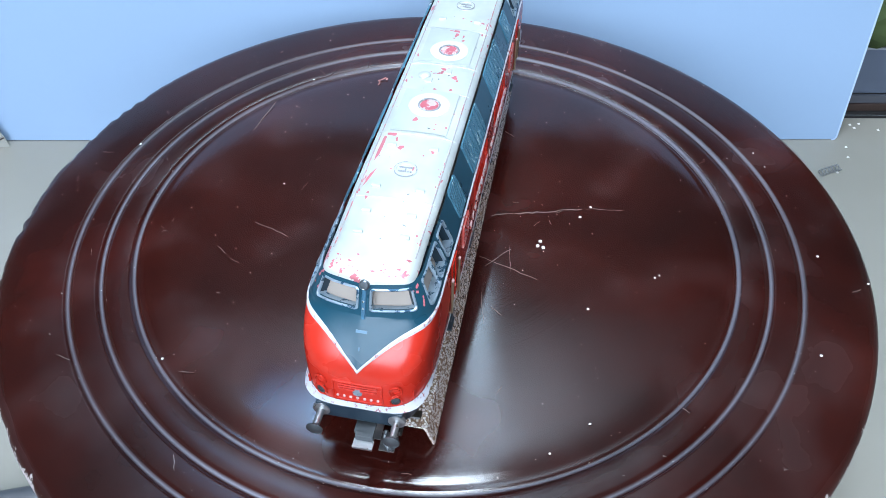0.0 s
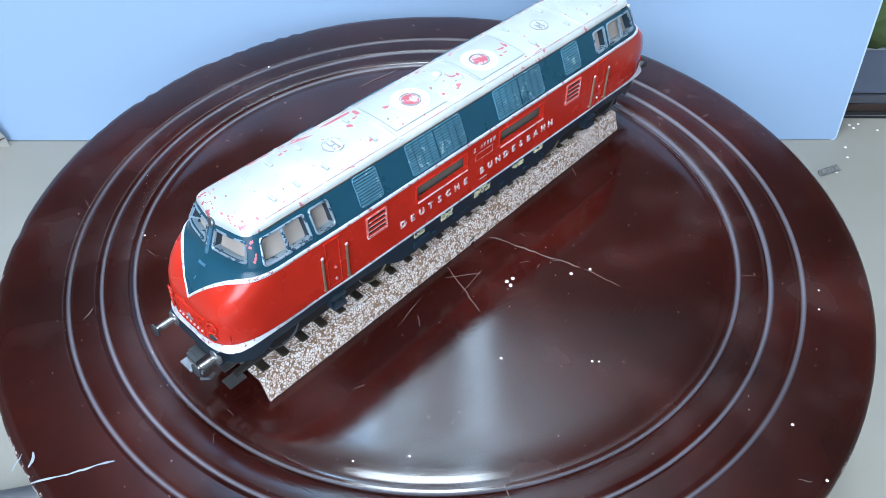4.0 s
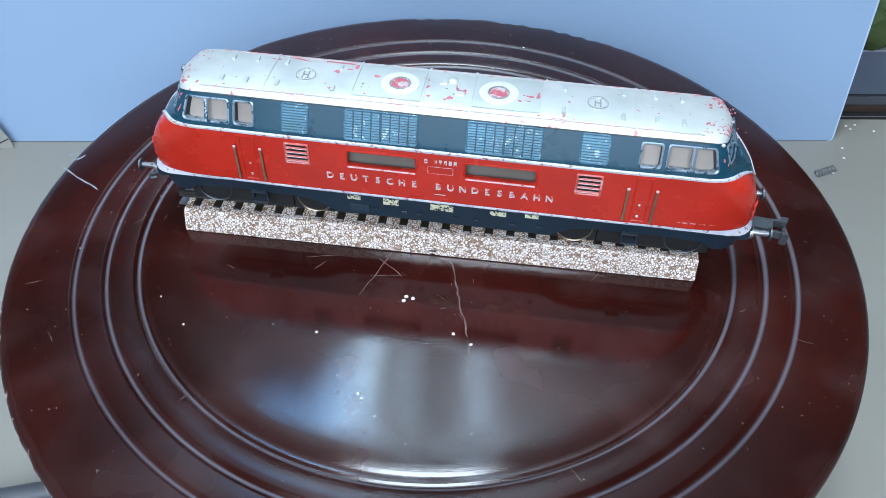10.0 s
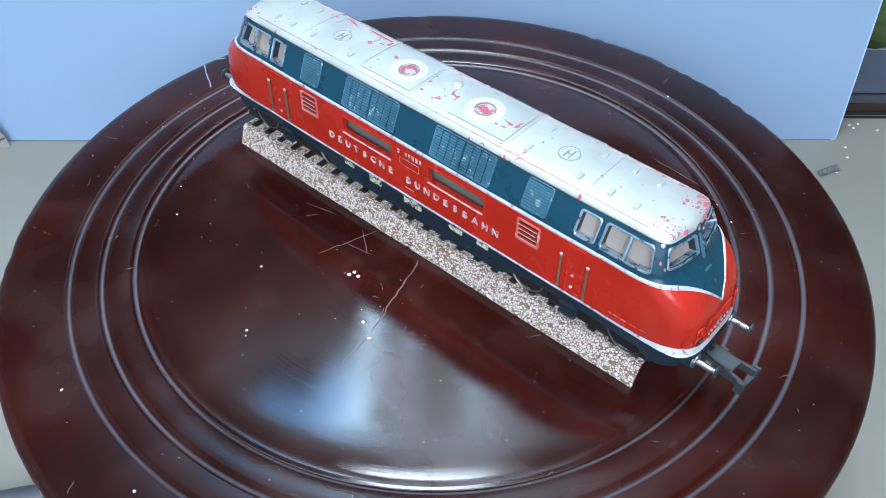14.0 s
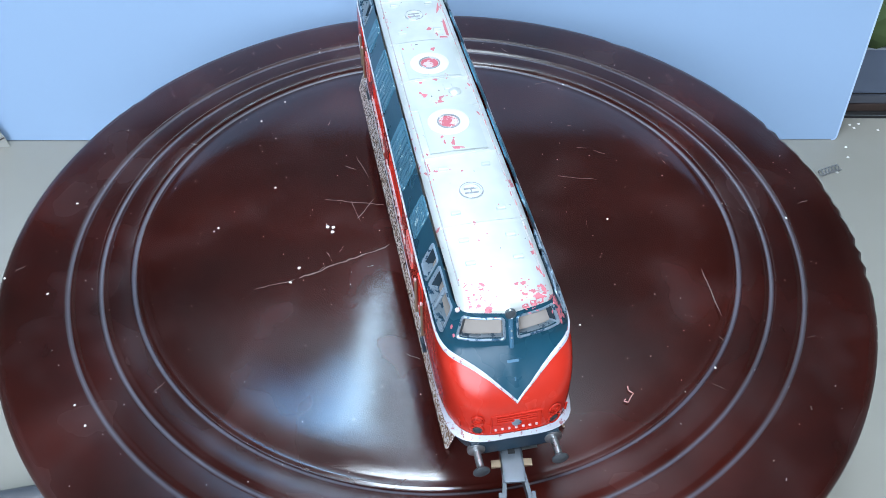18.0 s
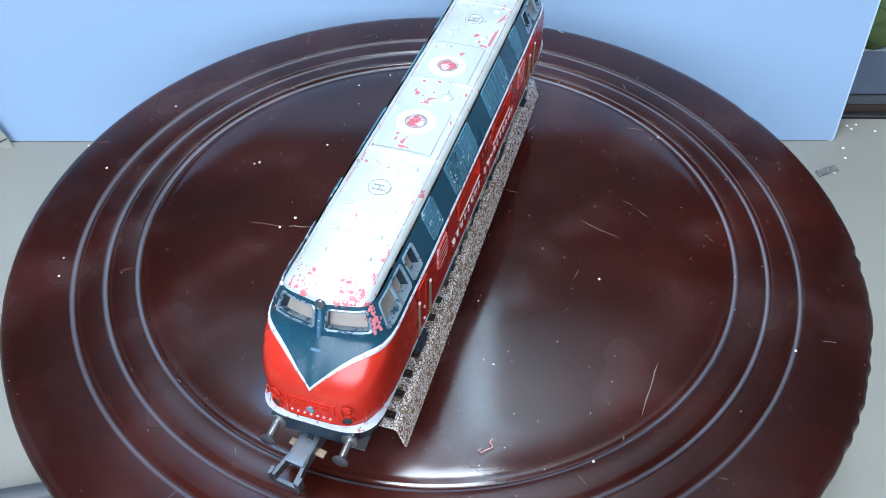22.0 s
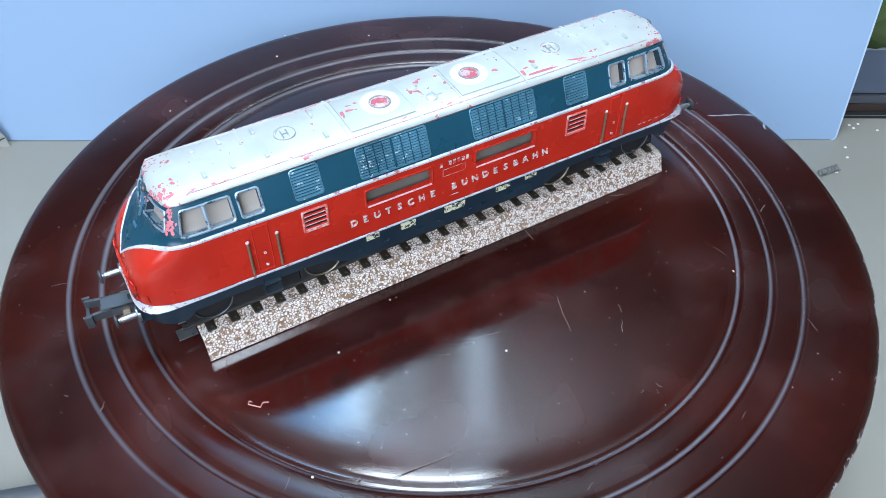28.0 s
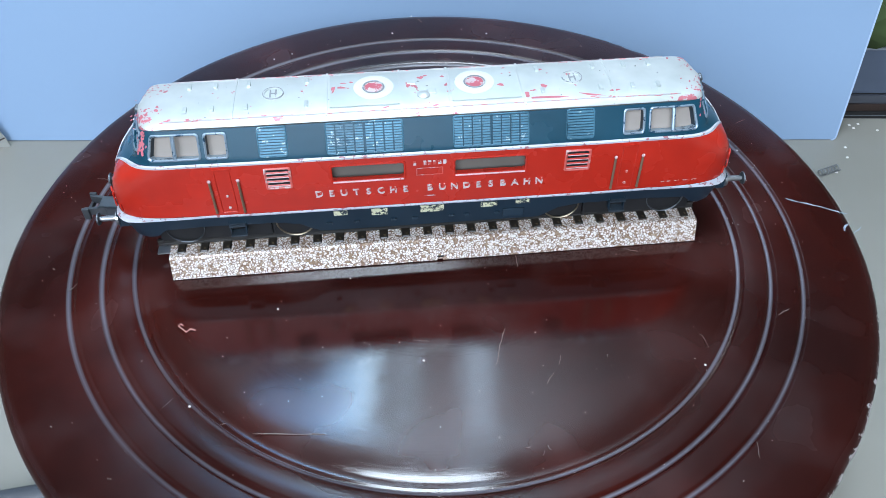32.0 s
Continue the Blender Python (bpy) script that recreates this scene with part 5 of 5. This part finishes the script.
    tagged(piece("dust", verts, faces, SPECK, table), "fine pale dust", kind="stuff")


marks()


# ---- clutter on the desk ----
def desk_clutter():
    pts = []
    a, b = Vector((0.2050, 0.1250, DESK_Z + 0.0021)), Vector((0.2175, 0.1305, DESK_Z + 0.0021))
    d = (b - a).normalized()
    side = d.cross(Vector((0, 0, 1)))
    for i in range(6 * 14 + 1):
        t, ang = i / 84, 2 * math.pi * i / 14
        pts.append(a + (b - a) * t + 0.0018 * (math.cos(ang) * side + math.sin(ang) * Vector((0, 0, 1))))
    sp = empty("coil_spring", "small steel coil spring lying on the desk", "spring")
    piece("coil", *tube_data(pts, 0.0003, 6), STEEL, sp, "", True)
    rng = random.Random(9)
    for x, y in ((0.2285, 0.150), (0.2265, 0.141), (0.238, 0.171), (0.2395, 0.168), (0.2525, 0.166), (0.216, 0.128), (0.2435, 0.172), (-0.196, 0.09), (-0.2, 0.13)):
        v, f = lathe_data([(0.0004, 0), (0.0009, 0.0003), (0.0003, 0.0009)], 7, (x, y, DESK_Z + 0.0001))
        tagged(piece("crumb", v, f, SPECK), "tiny white crumb on the desk", "crumb", "crumbs on the desk")
    # grey-blue case with a dark foot behind the card
    dev = empty("storage_box", "grey-blue plastic box with dark brown base behind the card", "box")
    for name, y, z0, z1, mat, label in (("foot", 0.1780, 0, 0.0016, BLACK, "black foot"), ("foot_rim", 0.1786, 0.0016, 0.0022, LIGHTPLASTIC, "thin pale rim"),
                                        ("foot", 0.1783, 0.0022, 0.0042, BLACK, "black foot"), ("lower_band", 0.1795, 0.0042, 0.0088, BROWNPLASTIC, "dark brown band"),
                                        ("middle_band", 0.1805, 0.0088, 0.0140, GREYBAND, "dark grey band"), ("seam", 0.1825, 0.0140, 0.0150, BLACK, "dark seam"),
                                        ("case", 0.1820, 0.0150, 0.0430, GREYPLASTIC, "grey-blue case"), ("lid", 0.1822, 0.0430, 0.0442, LIGHTPLASTIC, "pale lid rim")):
        box(name, 0.216, 0.42, y, 0.30, DESK_Z + z0, DESK_Z + z1, mat, dev, label, 0.0002, 1)
    # the cloth is heaped in soft folds
    cl = empty("green_cloth", "dark green cloth heaped on the box", "cloth")
    rng = random.Random(31)
    for i in range(5):
        x0 = 0.222 + 0.034 * i
        pts = [Vector((x0 + 0.03 * j / 6 + 0.003 * math.sin(j + i), 0.190 + 0.006 * math.sin(1.3 * j + i) + 0.012 * (i % 2), DESK_Z + 0.0545 + 0.005 * math.sin(0.9 * j + 2 * i))) for j in range(7)]
        piece("fold", *tube_data(pts, 0.009 + 0.0015 * rng.random(), 12), GREENLEAF, cl, "", True)
    box("fold", 0.225, 0.41, 0.196, 0.29, DESK_Z + 0.0442, DESK_Z + 0.062, GREENLEAF, cl, "", 0.008, 1)
    # creased paper scrap and dark cable at the edges of the desk
    pp = empty("paper_scrap", "creased pale grey paper scrap standing against the card", "paper")
    side = [(-0.30, 0.0), (-0.2405, 0.0), (-0.2415, 0.0060), (-0.2465, 0.0175), (-0.30, 0.05)]
    v = [(x, y + 0.1 * z, DESK_Z + z) for y in (0.1470, 0.1476) for x, z in side]
    f = [(0, 1, 2, 3, 4), (9, 8, 7, 6, 5)] + [(i, i + 5, (i + 1) % 5 + 5, (i + 1) % 5) for i in range(5)]
    piece("sheet", v, f, PAPER, pp)
    piece("crease", *tube_data([Vector((-0.2417, 0.1476, DESK_Z + 0.0061)), Vector((-0.249, 0.1471, DESK_Z + 0.0025)), Vector((-0.259, 0.1469, DESK_Z + 0.0006))], 0.0004, 6), BROWNPLASTIC, pp, "dark creased edge", True)
    cb = empty("cable", "dark grey cable lying on the desk", "cable")
    piece("lead", *tube_data([(-0.24, -0.085, DESK_Z + 0.004), (-0.19, -0.076, DESK_Z + 0.004), (-0.165, -0.069, DESK_Z + 0.004), (-0.14, -0.064, DESK_Z + 0.004), (-0.10, -0.060, DESK_Z + 0.004), (-0.02, -0.09, DESK_Z + 0.004)], 0.004, 10), CABLE, cb, "", True)


desk_clutter()


# ---- motion: the disc turns, and carries track and locomotive ----
TURN = [(0, 100.73), (0.5, 96.66), (1, 92.22), (1.5, 87.88), (2, 82.92), (2.5, 78.73), (3, 75.00), (3.5, 71.84), (5.5, 56.18), (6, 51.31), (6.5, 46.73), (7, 41.89), (7.5, 36.92),
        (8, 31.87), (8.5, 26.83), (9, 21.60), (9.5, 17.34), (10, 13.24), (10.5, 9.23), (11, 5.61), (11.5, 2.11), (12, -1.64), (12.5, -5.57), (13, -9.97), (13.5, -14.81), (14, -19.61),
        (14.5, -24.70), (16.5, -45.37), (17, -49.14), (17.5, -53.50), (18, -56.99), (18.5, -59.96), (19, -62.97), (19.5, -65.99), (20, -69.31), (20.5, -73.05), (21, -77.05),
        (21.5, -81.17), (22, -85.53), (22.5, -89.75), (23, -94.02), (23.5, -98.36), (24, -102.75), (24.5, -107.11), (25, -111.28), (25.5, -115.23), (27.5, -126.17), (28, -128.40),
        (28.5, -130.87), (29, -133.51), (29.5, -136.68), (30, -139.48), (30.5, -142.65), (31, -145.72), (31.5, -149.26), (32, -152.62)]
LOCO_ON_DISC = pose(0.0034, -0.001, 0, 0, 0, -21.9) @ pose(0, 0, 0, 0, 0.4, 0)
TRACK_ON_DISC = pose(0.0034, -0.001, 0, 0, 0, -21.9) @ pose(-0.0028, 0.0009, 0.0003, 0, 0, 0.95)


def motions():
    for thing, seat in ((table, Matrix()), (track, TRACK_ON_DISC), (loco, LOCO_ON_DISC)):
        walk(thing, [(t, pose(0, 0, 0, 0, 0, a) @ seat) for t, a in TURN])


motions()
